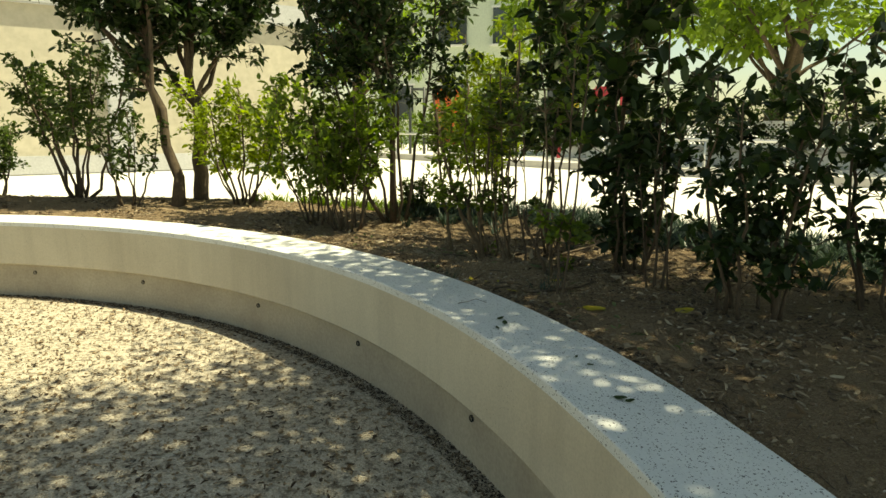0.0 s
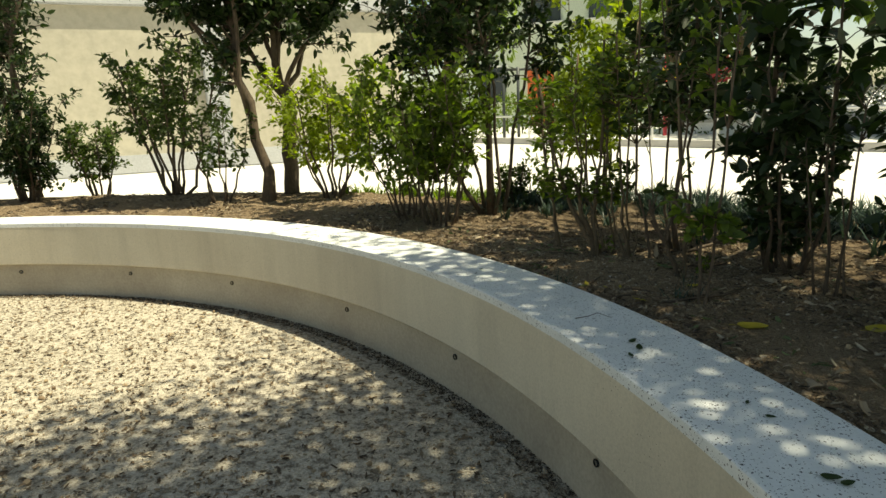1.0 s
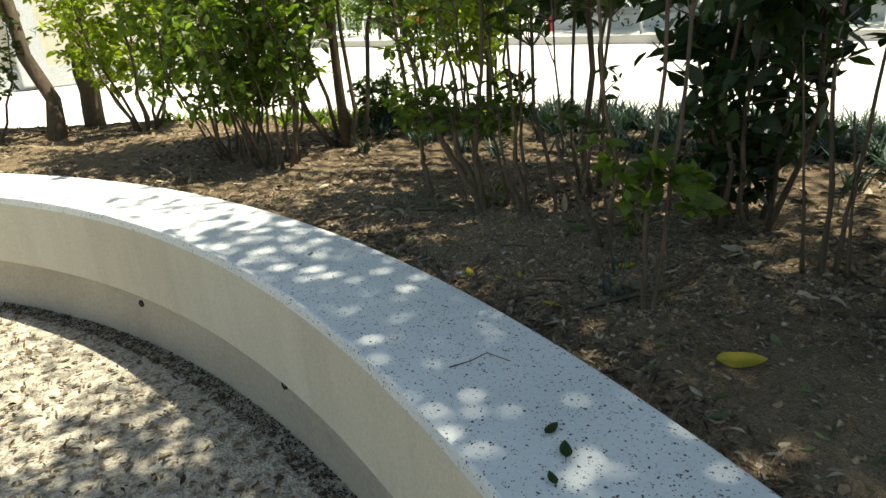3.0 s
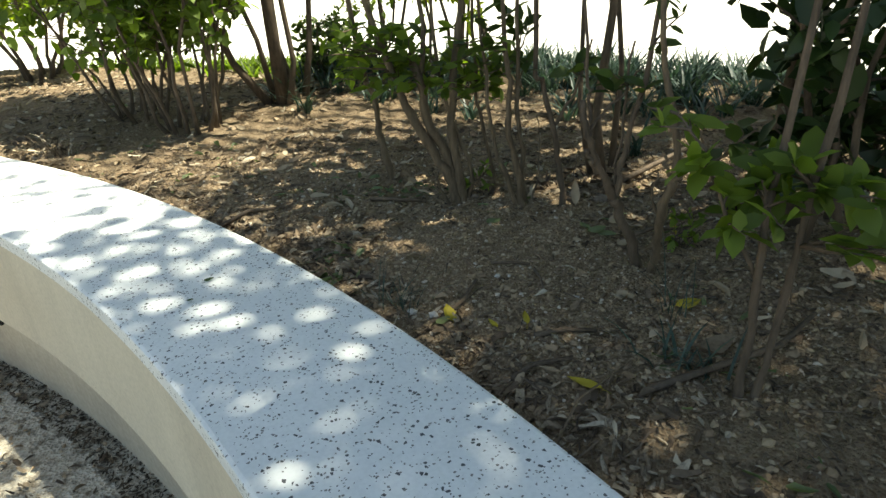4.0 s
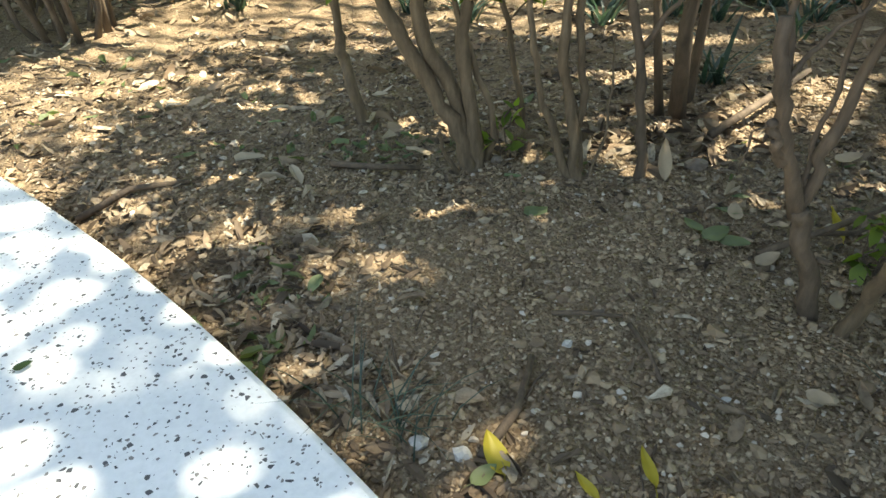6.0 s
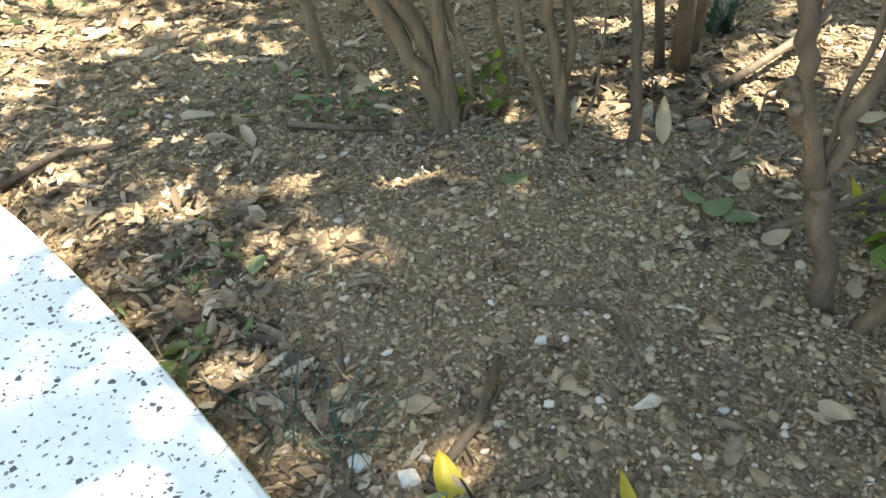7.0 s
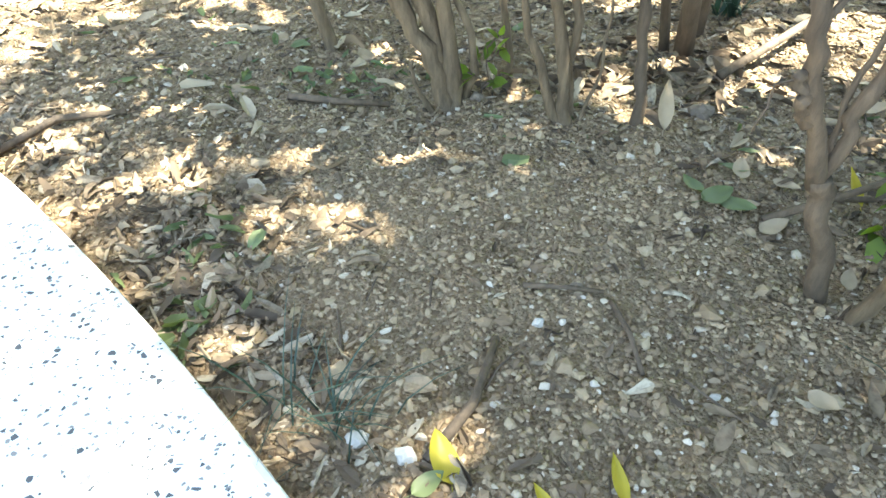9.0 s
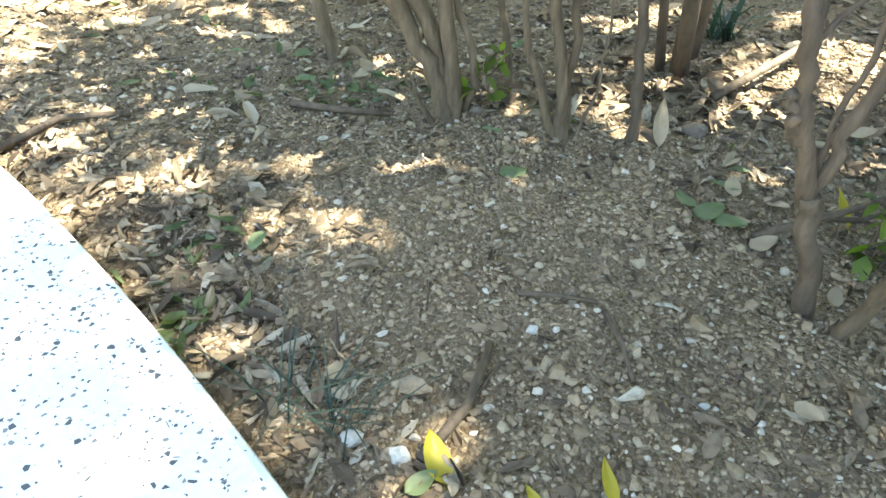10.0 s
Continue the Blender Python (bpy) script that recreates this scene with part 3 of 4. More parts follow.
branched("small forked shrub with bare brown branches", 0.495, 2.937,
         [(0.0083, 0.0091, [(0.0, 0, -0.03), (-0.018, 0.001, 0.05), (-0.045, 0.001, 0.105), (-0.057, 0.001, 0.14)]),
          (0.0069, 0.0052, [(-0.057, 0.001, 0.132), (-0.085, 0.0, 0.2), (-0.112, -0.003, 0.258), (-0.12, 0.004, 0.315)]),
          (0.0050, 0.0045, [(-0.088, -0.002, 0.19), (-0.104, -0.004, 0.214), (-0.112, -0.005, 0.232)]),
          (0.0063, 0.0035, [(-0.056, 0.001, 0.13), (-0.047, 0.002, 0.19), (-0.036, 0.003, 0.26), (-0.012, 0.0, 0.393), (0.03, 0.03, 0.8)]),
          (0.0026, 0.0021, [(-0.052, 0.003, 0.15), (-0.052, 0.012, 0.2), (-0.046, 0.02, 0.27), (-0.03, 0.03, 0.4)]),
          (0.0033, 0.0021, [(-0.108, -0.002, 0.245), (-0.105, 0.02, 0.309), (-0.115, 0.02, 0.4), (-0.13, 0.05, 0.8)]),
          (0.0023, 0.0014, [(-0.112, 0, 0.262), (-0.092, 0, 0.285), (-0.055, 0.002, 0.325), (-0.02, 0.01, 0.36)]),
          (0.0013, 0.0007, [(-0.11, -0.005, 0.23), (-0.128, -0.004, 0.226), (-0.133, -0.006, 0.19)])],
         [(-0.07, 0.01, 0.36, 0.07, 0.05, 20), (-0.12, 0.05, 0.7, 0.14, 0.14, 70), (0.03, 0.03, 0.7, 0.12, 0.14, 60), (0.0, 0.01, 0.42, 0.05, 0.05, 15)], 0.04, M_LEAF_MID, M_BARK, 32)
branched("forked grey-barked shrub leaning over the soil", 0.503, 2.905,
         [(0.0076, 0.0077, [(0.0, 0, -0.03), (-0.002, -0.012, 0.05), (-0.006, -0.032, 0.125), (0.0, -0.045, 0.19)]),
          (0.0059, 0.0035, [(0.0, -0.045, 0.185), (0.002, -0.048, 0.235), (-0.018, -0.03, 0.365), (-0.03, -0.02, 0.45), (-0.05, 0.03, 0.85)]),
          (0.0040, 0.0028, [(0.0, -0.045, 0.185), (0.018, -0.058, 0.212), (0.05, -0.07, 0.225), (0.12, -0.06, 0.27)]),
          (0.0033, 0.0028, [(0.0, -0.045, 0.19), (-0.012, -0.04, 0.215), (-0.016, -0.034, 0.236)]),
          (0.0023, 0.0014, [(-0.006, -0.03, 0.12), (-0.022, -0.024, 0.155), (-0.016, -0.026, 0.2)])],
         [(-0.05, 0.02, 0.75, 0.13, 0.14, 70), (0.09, -0.06, 0.27, 0.05, 0.03, 12)], 0.042, M_LEAF_MID, M_BARK_GREY, 35)
branched("young shrub with broad fresh green leaves", 0.475, 2.55,
         [(0.0056, 0.0035, [(0, 0, -0.03), (0.0, 0.0, 0.1), (-0.003, 0.002, 0.21), (0.03, 0.04, 0.48), (0.045, 0.07, 0.95)]),
          (0.0050, 0.0035, [(0.015, -0.012, -0.03), (0.035, -0.005, 0.15), (0.062, 0.01, 0.46), (0.09, 0.03, 0.95)]),
          (0.0026, 0.0014, [(-0.002, 0.0, 0.17), (-0.03, 0.03, 0.24), (-0.055, 0.07, 0.31), (-0.075, 0.1, 0.35)])],
         [(0.0, 0.01, 0.275, 0.08, 0.05, 85), (0.07, -0.03, 0.26, 0.07, 0.05, 60), (-0.055, 0.06, 0.3, 0.035, 0.03, 20), (-0.075, 0.12, 0.345, 0.035, 0.02, 15), (0.05, 0.06, 0.85, 0.16, 0.2, 90), (0.1, 0.03, 0.6, 0.06, 0.08, 20)],
         0.042, M_LEAF_LIGHT, M_BARK, 33, 1.2)
branched("shrub of thin bare dark stems with few leaves", 0.9, 2.63,
         [(0.006, 0.003, [(0, 0, -0.03), (0.0, 0.01, 0.2), (-0.02, 0.03, 0.45), (0.0, 0.05, 0.75)]), (0.005, 0.003, [(0.03, 0.0, -0.03), (0.05, 0.01, 0.2), (0.07, 0.0, 0.6)]), (0.004, 0.002, [(0.05, -0.02, -0.03), (0.04, 0.0, 0.2), (0.03, 0.02, 0.35)]), (0.004, 0.002, [(-0.02, 0.03, -0.03), (-0.05, 0.03, 0.2), (-0.08, 0.05, 0.5)])],
         [(-0.04, 0.04, 0.5, 0.12, 0.08, 50), (0.05, 0.03, 0.62, 0.14, 0.1, 60)], 0.05, M_LEAF_DARK, M_BARK, 39)
plant("shrub", "low broad-leaved shrub in shade", "shrub", 0.92, 3.02, fan(rng, 6, 0.2, 0.6, 0.009), 12, 12, 0.06, M_LEAF_DARK, M_BARK, 34, 0.2, 0.2, SHRUBS)
plant("shrub", "small round green shrub at the bed's edge", "shrub", -0.22, 5.05, fan(rng, 7, 0.14, 0.26, 0.007, 0.03), 10, 14, 0.035, M_LEAF_MID, M_BARK, 36, 0.12, 0.1, SHRUBS)
plant("shrub", "tall sunlit yellow-green shrub at the bed edge", "shrub", 0.38, 4.75, fan(rng, 8, 0.32, 1.25, 0.010), 18, 20, 0.055, M_LEAF_SUNNY, M_BARK, 38, 0.26, 0.3, SHRUBS)
plant("shrub", "thin open shrub at the bed's edge", "shrub", 0.1, 5.05, fan(rng, 5, 0.25, 0.9, 0.009), 12, 12, 0.05, M_LEAF_LIGHT, M_BARK, 37, 0.22, 0.35, SHRUBS)


for x, y, n, h, s in ((0.265, 3.345, 2, 0.06, 101), (0.6, 2.99, 5, 0.07, 103)):
    plant("seedling", "small fresh green sprout on the soil", "seedling", x, y, fan(np.random.default_rng(s), n, 0.03, h, 0.0014, 0.006), 3, 3, 0.028, M_LEAF_LIGHT, M_BARK, s, 0.035, 0.3, "sprouts on the soil", sides=5)


def shade_tree(x, y, centre, radius, deep, thick, clumps, per, leaf, seed, clump=0.46):
    """A tall tree out of view, its wide crown placed to break up the sunlight on the court and the bed."""
    rng = np.random.default_rng(seed)
    z0 = soil_z(x, y)
    top = thing("tree", (x, y, z0), "tall unseen leafy tree casting dappled shade", "tree", TREES)
    c = np.array((centre[0] - x, centre[1] - y, centre[2] - z0))
    line = stem_line(rng, (0, 0, -0.05), c * (0.5, 0.5, 1.0), 9, 0.03)
    mesh_object("trunk", *tube(line, [0.055 * radius * (1.25 - 0.11 * i) for i in range(9)], 10), M_BARK, top, "", True)
    limbs, at, ahead = ([], []), [], []
    for k in range(clumps):
        w, s = 2.399963 * k, math.sqrt((k + rng.random()) / clumps)
        q = c + np.array((radius * s * math.cos(w), deep * s * math.sin(w), thick * rng.uniform(-0.5, 0.5) * (1.1 - 0.6 * s)))
        if k % 2 == 0:
            tube(stem_line(rng, along(line, rng.uniform(0.55, 0.95)), q, 6, 0.05), [0.035 * (1.05 - 0.18 * i) for i in range(6)], 5, limbs)
        for _ in range(int(per * (1.3 if s < 0.82 else 0.65))):
            d = unit(rng.normal(0, 1, 3))
            at.append(q + d * clump * rng.random() ** 0.45 * (1, 1, 0.6))
            ahead.append(unit(d * 0.6 + rng.normal(0, 0.6, 3) + (0, 0, -0.3)))
    tagged(mesh_object("branchwork", *limbs, M_BARK, top, "", True), kind="stuff")
    n = len(at)
    v, f = leaves(at, ahead, rng.normal(0, 0.5, (n, 3)) + (0, 0, 1), leaf * rng.uniform(0.6, 1.3, n))
    mesh_object("crown", v, f, M_LEAF_DARK, top)


shade_tree(2.9, 0.7, (1.92, 0.88, 5.0), 2.45, 2.15, 1.3, 206, 275, 0.068, 90, 0.42)
# second unseen tree, added only to dapple the sun on the bed
shade_tree(2.75, 3.3, (1.65, 3.8, 4.6), 1.65, 1.55, 0.9, 70, 66, 0.056, 91, 0.32)


def tufts(name, label, spots, blades, length, material, seed, width=0.007):
    """Tufts of bending strap-like blades."""
    rng = np.random.default_rng(seed)
    vs, fs = [], []
    for x, y in spots:
        z = soil_z(x, y)
        for _ in range(blades):
            w, l = rng.random() * 2 * math.pi, length * rng.uniform(0.5, 1.2)
            d, s = np.array((math.cos(w), math.sin(w), 0)), np.array((-math.sin(w), math.cos(w), 0)) * width * rng.uniform(0.5, 1.1)
            p = np.array((x, y, z - 0.01)) + rng.normal(0, 0.012, 3) * (1, 1, 0)
            bend = rng.uniform(0.3, 1.0)
            n = len(vs)
            for k in (0, 0.35, 0.7, 1.0):
                q = p + d * l * (k * 0.35 + bend * 0.5 * k * k) + np.array((0, 0, l * (k - 0.62 * bend * k * k)))
                wd = s * (1 - 0.9 * k * k)
                vs += [q - wd, q + wd]
            fs += [(n, n + 1, n + 3, n + 2), (n + 2, n + 3, n + 5, n + 4), (n + 4, n + 5, n + 7, n + 6)]
    return tagged(mesh_object(name, vs, fs, material, None, label), "", "grass", "", "stuff")


spots = []
g = np.random.default_rng(40)
for _ in range(480):
    a = g.uniform(20, 54)
    r = bed_edge(a) - 0.12 - abs(g.normal(0, 0.42))
    spots.append(ring(a, r, 0)[:2])
tufts("strap_grass", "blue-green strap-leaved grass along the edge of the bed", spots, 18, 0.17, M_GRASS, 41, 0.006)
spots = [ring(g.uniform(54, 72), bed_edge(60) - 0.15 - abs(g.normal(0, 0.12)), 0)[:2] for _ in range(150)]
tufts("edge_grass", "sunny yellow-green plants along the edge of the bed", spots, 12, 0.13, M_LEAF_LIGHT, 42, 0.009)
tufts("grass_tuft", "thin green grass tuft beside the seat wall", [(0.045, 2.86), (0.03, 2.885), (0.065, 2.85)], 12, 0.12, M_GRASS, 43, 0.0011)
tufts("grass_tuft", "thin dark grass tuft in the soil", [(0.47, 2.76), (0.49, 2.75)], 10, 0.14, M_GRASS, 44, 0.0011)
tufts("grass_tuft", "short green grass tuft under the shrubs", [(0.44, 2.62), (0.47, 2.60), (0.42, 2.64)], 9, 0.09, M_GRASS, 45, 0.003)
tufts("grass_tuft", "dry yellowish grass tuft beside the seat wall", [(-1.0, 3.98), (-0.96, 3.97), (-1.03, 4.02)], 12, 0.12, M_DRY, 46, 0.002)


# ---- litter on the bed and the court ----
def scatter_leaves(name, label, xy, length, material, height, seed, flat=0.3, curl=1.0, width=1.0):
    """Fallen leaves and torn leaf bits: each is bent along and across its length by its own amount and has a ragged rim."""
    rng = np.random.default_rng(seed)
    n = len(xy)
    size = length * rng.uniform(0.35, 1.3, n)
    u = np.array((0.0, 0.3, 0.68, 1.0))[None, :, None] + rng.normal(0, 0.05, (n, 4, 1))
    half = np.array((0.07, 0.25, 0.22, 0.05))[None, :, None] * width * rng.uniform(0.55, 1.25, (n, 1, 1)) * rng.uniform(0.6, 1.3, (n, 4, 1))
    torn = (rng.random((n, 1, 1)) < 0.35) * np.array((0.16, 0.0, 0.0, 0.14))[None, :, None] * rng.random((n, 4, 1))
    k = np.array((-1.0, 0.0, 1.0))[None, None, :]
    half = half + torn
    roll, arch = rng.normal(0.25, 0.75, (n, 1, 1)) * curl, rng.normal(0.0, 0.35, (n, 1, 1)) * curl
    a = u - 0.5 + 0 * k
    across = half * k * np.cos(np.clip(roll, -1.3, 1.3))
    lift = half * np.abs(k) * np.sin(np.clip(roll, -1.3, 1.3)) + arch * (0.25 - (u - 0.5) ** 2) + 0.02 * rng.normal(0, 1, (n, 4, 3))
    local = np.stack([a, across, lift], -1).reshape(n, 12, 3) * size[:, None, None]
    w, tilt, lean = rng.random(n) * 2 * math.pi, rng.normal(0, flat * 0.6, n), rng.normal(0, flat, n)
    x, y, z = local[..., 0], local[..., 1], local[..., 2]
    y, z = y * np.cos(lean)[:, None] - z * np.sin(lean)[:, None], y * np.sin(lean)[:, None] + z * np.cos(lean)[:, None]
    x, z = x * np.cos(tilt)[:, None] - z * np.sin(tilt)[:, None], x * np.sin(tilt)[:, None] + z * np.cos(tilt)[:, None]
    x, y = x * np.cos(w)[:, None] - y * np.sin(w)[:, None], x * np.sin(w)[:, None] + y * np.cos(w)[:, None]
    z = z - z.min(1, keepdims=True) * 0.8
    foot = np.array([(px, py, height(px, py) + 0.001) for px, py in xy])
    verts = np.stack([x, y, z], -1) + foot[:, None]
    faces = [(12 * i + 3 * r + c, 12 * i + 3 * r + c + 1, 12 * i + 3 * r + c + 4, 12 * i + 3 * r + c + 3) for i in range(n) for r in range(3) for c in range(2)]
    return tagged(mesh_object(name, verts, faces, material, None, label), "", "leaf litter", "", "stuff")


def scatter_stones(name, label, xy, size, height, seed, material, spread=0.4):
    """Many small angular stones in one mesh, bedded in the ground."""
    rng = np.random.default_rng(seed)
    g = (1 + 5 ** 0.5) / 2
    base = np.array([(-1, g, 0), (1, g, 0), (-1, -g, 0), (1, -g, 0), (0, -1, g), (0, 1, g), (0, -1, -g), (0, 1, -g), (g, 0, -1), (g, 0, 1), (-g, 0, -1), (-g, 0, 1)]) / 1.9
    tri = np.array([(0, 11, 5), (0, 5, 1), (0, 1, 7), (0, 7, 10), (0, 10, 11), (1, 5, 9), (5, 11, 4), (11, 10, 2), (10, 7, 6), (7, 1, 8), (3, 9, 4), (3, 4, 2), (3, 2, 6), (3, 6, 8), (3, 8, 9), (4, 9, 5), (2, 4, 11), (6, 2, 10), (8, 6, 7), (9, 8, 1)])
    n = len(xy)
    s = size * rng.lognormal(0, spread, n)
    v = base[None] * rng.uniform(0.6, 1.3, (n, 12, 1)) * (s[:, None] * rng.uniform((0.75, 0.55, 0.45), (1.4, 1.0, 0.8), (n, 3)))[:, None]
    w = rng.random((n, 1)) * 6.28
    x, y = v[..., 0] * np.cos(w) - v[..., 1] * np.sin(w), v[..., 0] * np.sin(w) + v[..., 1] * np.cos(w)
    foot = np.array([(px, py, height(px, py)) for px, py in xy])
    foot[:, 2] += s * 0.15
    verts = np.stack([x, y, v[..., 2]], -1) + foot[:, None]
    faces = (tri[None] + 12 * np.arange(n)[:, None, None]).reshape(-1, 3).tolist()
    return tagged(mesh_object(name, verts, faces, material, None, label), "", "stones", "", "stuff")


def scatter_sticks(name, label, xy, length, radius, material, height, seed):
    """Short broken sticks and leaf stalks lying about."""
    rng = np.random.default_rng(seed)
    out = ([], [])
    for x, y in xy:
        w, l = rng.random() * 6.28, length * rng.uniform(0.35, 1.3)
        bow = rng.normal(0, 0.15)
        pts = []
        for t in (-0.5, -0.1, 0.5):
            px, py = x + l * (t * math.cos(w) - bow * (0.25 - t * t) * math.sin(w)), y + l * (t * math.sin(w) + bow * (0.25 - t * t) * math.cos(w))
            pts.append((px, py, height(px, py) + radius * 0.8 + abs(rng.normal(0, 0.002))))
        r = radius * rng.uniform(0.5, 1.3)
        tube(pts, (r, r * 0.9, r * 0.6), 4, out)
    return tagged(mesh_object(name, *out, material, None, label), "", "sticks", "", "stuff")


def bed_spots(n, a0, a1, r0, r1, seed):
    g = np.random.default_rng(seed)
    return [ring(a, r, 0)[:2] for a, r in zip(g.uniform(a0, a1, n), g.uniform(r0, r1, n))]


def clumped(n, a0, a1, r0, r1, seed, scale=3.0, cut=0.0):
    return [p for p in bed_spots(n * 3, a0, a1, r0, r1, seed) if noise.noise((p[0] * scale, p[1] * scale, seed * 0.37)) > cut][:n]


def court_z(x, y):
    return 0.004


def bare_patch(x, y):
    """The trodden hollow between the shrubs and the wall, free of litter: 1 in its middle, 0 outside."""
    u, v = (x - 0.27) / 0.33, (y - 2.98) / 0.27
    return max(0.0, min(1.0, 1.6 - 1.5 * math.hypot(u, v) + 0.5 * noise.noise((x * 9, y * 9, 2.2))))


def littered(n, a0, a1, r0, r1, seed, scale=3.0, cut=0.0, keep=0.04):
    """Spots for litter in drifts, few of them on the bare patch."""
    g = np.random.default_rng(seed + 1000)
    return [p for p in clumped(n, a0, a1, r0, r1, seed, scale, cut) if g.random() > bare_patch(*p) * (1 - keep)]


def near_bed(n, seed, x0=-0.75, x1=1.15, y0=2.35, y1=4.0):
    """Even spots on the soil where the walk ends."""
    g = np.random.default_rng(seed)
    return [(x, y) for x, y in zip(g.uniform(x0, x1, n), g.uniform(y0, y1, n)) if math.hypot(x - CX, y - CY) > R_OUT + 0.012]


scatter_leaves("dry_leaves", "brown dry leaves scattered over the soil", littered(9000, 10, 100, 4.38, 6.1, 51, 2.2, -0.05), 0.027, M_DRY, soil_z, 52, 0.35)
scatter_leaves("leaf_crumbs", "crumbled brown leaf bits trodden into the soil", [p for i, p in enumerate(near_bed(14000, 121)) if i % 6 == 0 or bare_patch(*p) < 0.3], 0.013, M_DRY, soil_z, 122, 0.3)
scatter_leaves("dry_leaves", "dry leaves gathered along the foot of the seat wall", bed_spots(2600, 14, 80, 4.35, 4.44, 53), 0.021, M_DRY, soil_z, 54, 0.4, 1.0, 0.8)
scatter_leaves("pale_leaves", "pale curled dry leaves on the soil", [p for p in littered(1900, 10, 105, 4.4, 6.0, 98, 2.0, -0.1, 0.0) if bare_patch(*p) < 0.02], 0.036, M_PALE, soil_z, 99, 0.4)
scatter_leaves("pale_leaves", "pale and yellowish leaf bits along the foot of the seat wall", bed_spots(700, 16, 75, 4.35, 4.46, 110), 0.022, M_PALE, soil_z, 111, 0.5, 1.2, 0.7)
scatter_leaves("green_leaf_bits", "fallen green leaf bits on the soil", littered(150, 20, 60, 4.38, 5.2, 55, 3, 0.05), 0.026, M_GLEAF, soil_z, 56, 0.3)
scatter_sticks("litter_sticks", "broken dark sticks among the leaf litter", littered(1300, 10, 80, 4.37, 5.9, 131, 2.5, -0.15, 0.12), 0.045, 0.0016, M_BARK, soil_z, 132)
scatter_sticks("litter_stalks", "pale dry stalks lying on the soil", littered(700, 14, 80, 4.37, 5.6, 133, 2.5, -0.2, 0.2), 0.05, 0.0008, M_BARK_GREY, soil_z, 134)
scatter_stones("soil_stones", "small brown and pale stones in the soil", near_bed(26000, 57, -0.45, 0.95, 2.5, 3.75), 0.0024, soil_z, 58, M_PEBBLE)
scatter_stones("soil_grit", "fine angular grit on the trodden soil", near_bed(26000, 96, -0.12, 0.68, 2.62, 3.35), 0.0016, soil_z, 97, M_PEBBLE)
scatter_stones("soil_gravel", "loose larger stones on the soil", near_bed(700, 141, -0.4, 1.0, 2.4, 3.7), 0.0052, soil_z, 142, M_PEBBLE, 0.25)
scatter_stones("soil_clods", "loose clods and stones in the soil", bed_spots(9000, 10, 80, 4.38, 5.9, 59), 0.0042, soil_z, 60, M_PEBBLE)
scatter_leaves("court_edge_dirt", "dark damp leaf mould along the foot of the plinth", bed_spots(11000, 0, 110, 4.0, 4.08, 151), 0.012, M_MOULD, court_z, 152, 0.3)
scatter_leaves("court_leaf_bits", "small dark leaf bits strewn over the gravel", bed_spots(10000, 0, 110, 1.6, 4.05, 61), 0.026, M_DRY, court_z, 62, 0.25)
scatter_stones("court_stones", "pale gravel stones on the court", bed_spots(7000, 0, 100, 2.2, 4.05, 63), 0.0045, court_z, 64, M_PEBBLE)


def twig(pts, r, label, material=M_BARK, ground=soil_z):
    """A fallen twig, lying along its points."""
    x, y = pts[0][:2]
    vs, fs = tube([(px - x, py - y, ground(px, py) - ground(x, y) + h) for px, py, h in pts], [r * (1 - 0.5 * i / len(pts)) for i in range(len(pts))], 5)
    ob = mesh_object("twig", vs, fs, material, None, label, True)
    ob.location = (x, y, ground(x, y) + r * 0.8)
    return tagged(ob, "", "twig", "fallen twigs")


def top_z(x, y):
    return TOP


twig([(0.30, 2.95, 0), (0.303, 2.91, 0.004), (0.30, 2.87, 0.002)], 0.003, "short brown twig lying on the soil")
twig([(0.37, 2.58, 0), (0.47, 2.60, 0.006), (0.58, 2.63, 0.003), (0.66, 2.68, 0.005)], 0.006, "long dark twig lying on the soil")
twig([(0.12, 2.82, 0), (0.16, 2.86, 0.004), (0.19, 2.92, 0.003)], 0.005, "brown twig lying on the soil")
twig([(-0.35, 3.3, 0), (-0.28, 3.33, 0.006), (-0.2, 3.34, 0.004)], 0.006, "dark twig lying on the soil")
twig([(0.0, 3.36, 0), (0.06, 3.33, 0.006), (0.13, 3.33, 0.004)], 0.006, "brown twig lying among leaves")
twig([(0.60, 3.36, 0), (0.72, 3.42, 0.02), (0.85, 3.5, 0.03)], 0.008, "dark branch lying on the soil")
twig([(0.5, 3.05, 0.0), (0.58, 3.04, 0.03), (0.68, 3.05, 0.05)], 0.005, "brown twig lying beside a stem")
twig([(0.22, 2.5, 0), (0.27, 2.56, 0.02), (0.36, 2.62, 0.02)], 0.002, "thin pale twig lying on the soil", M_BARK_GREY)
twig([(0.06, 2.35, 0), (0.10, 2.36, 0.004), (0.13, 2.37, 0.012), (0.17, 2.35, 0.003)], 0.0014, "thin dry twig lying on the terrazzo top", M_BARK_GREY, top_z)


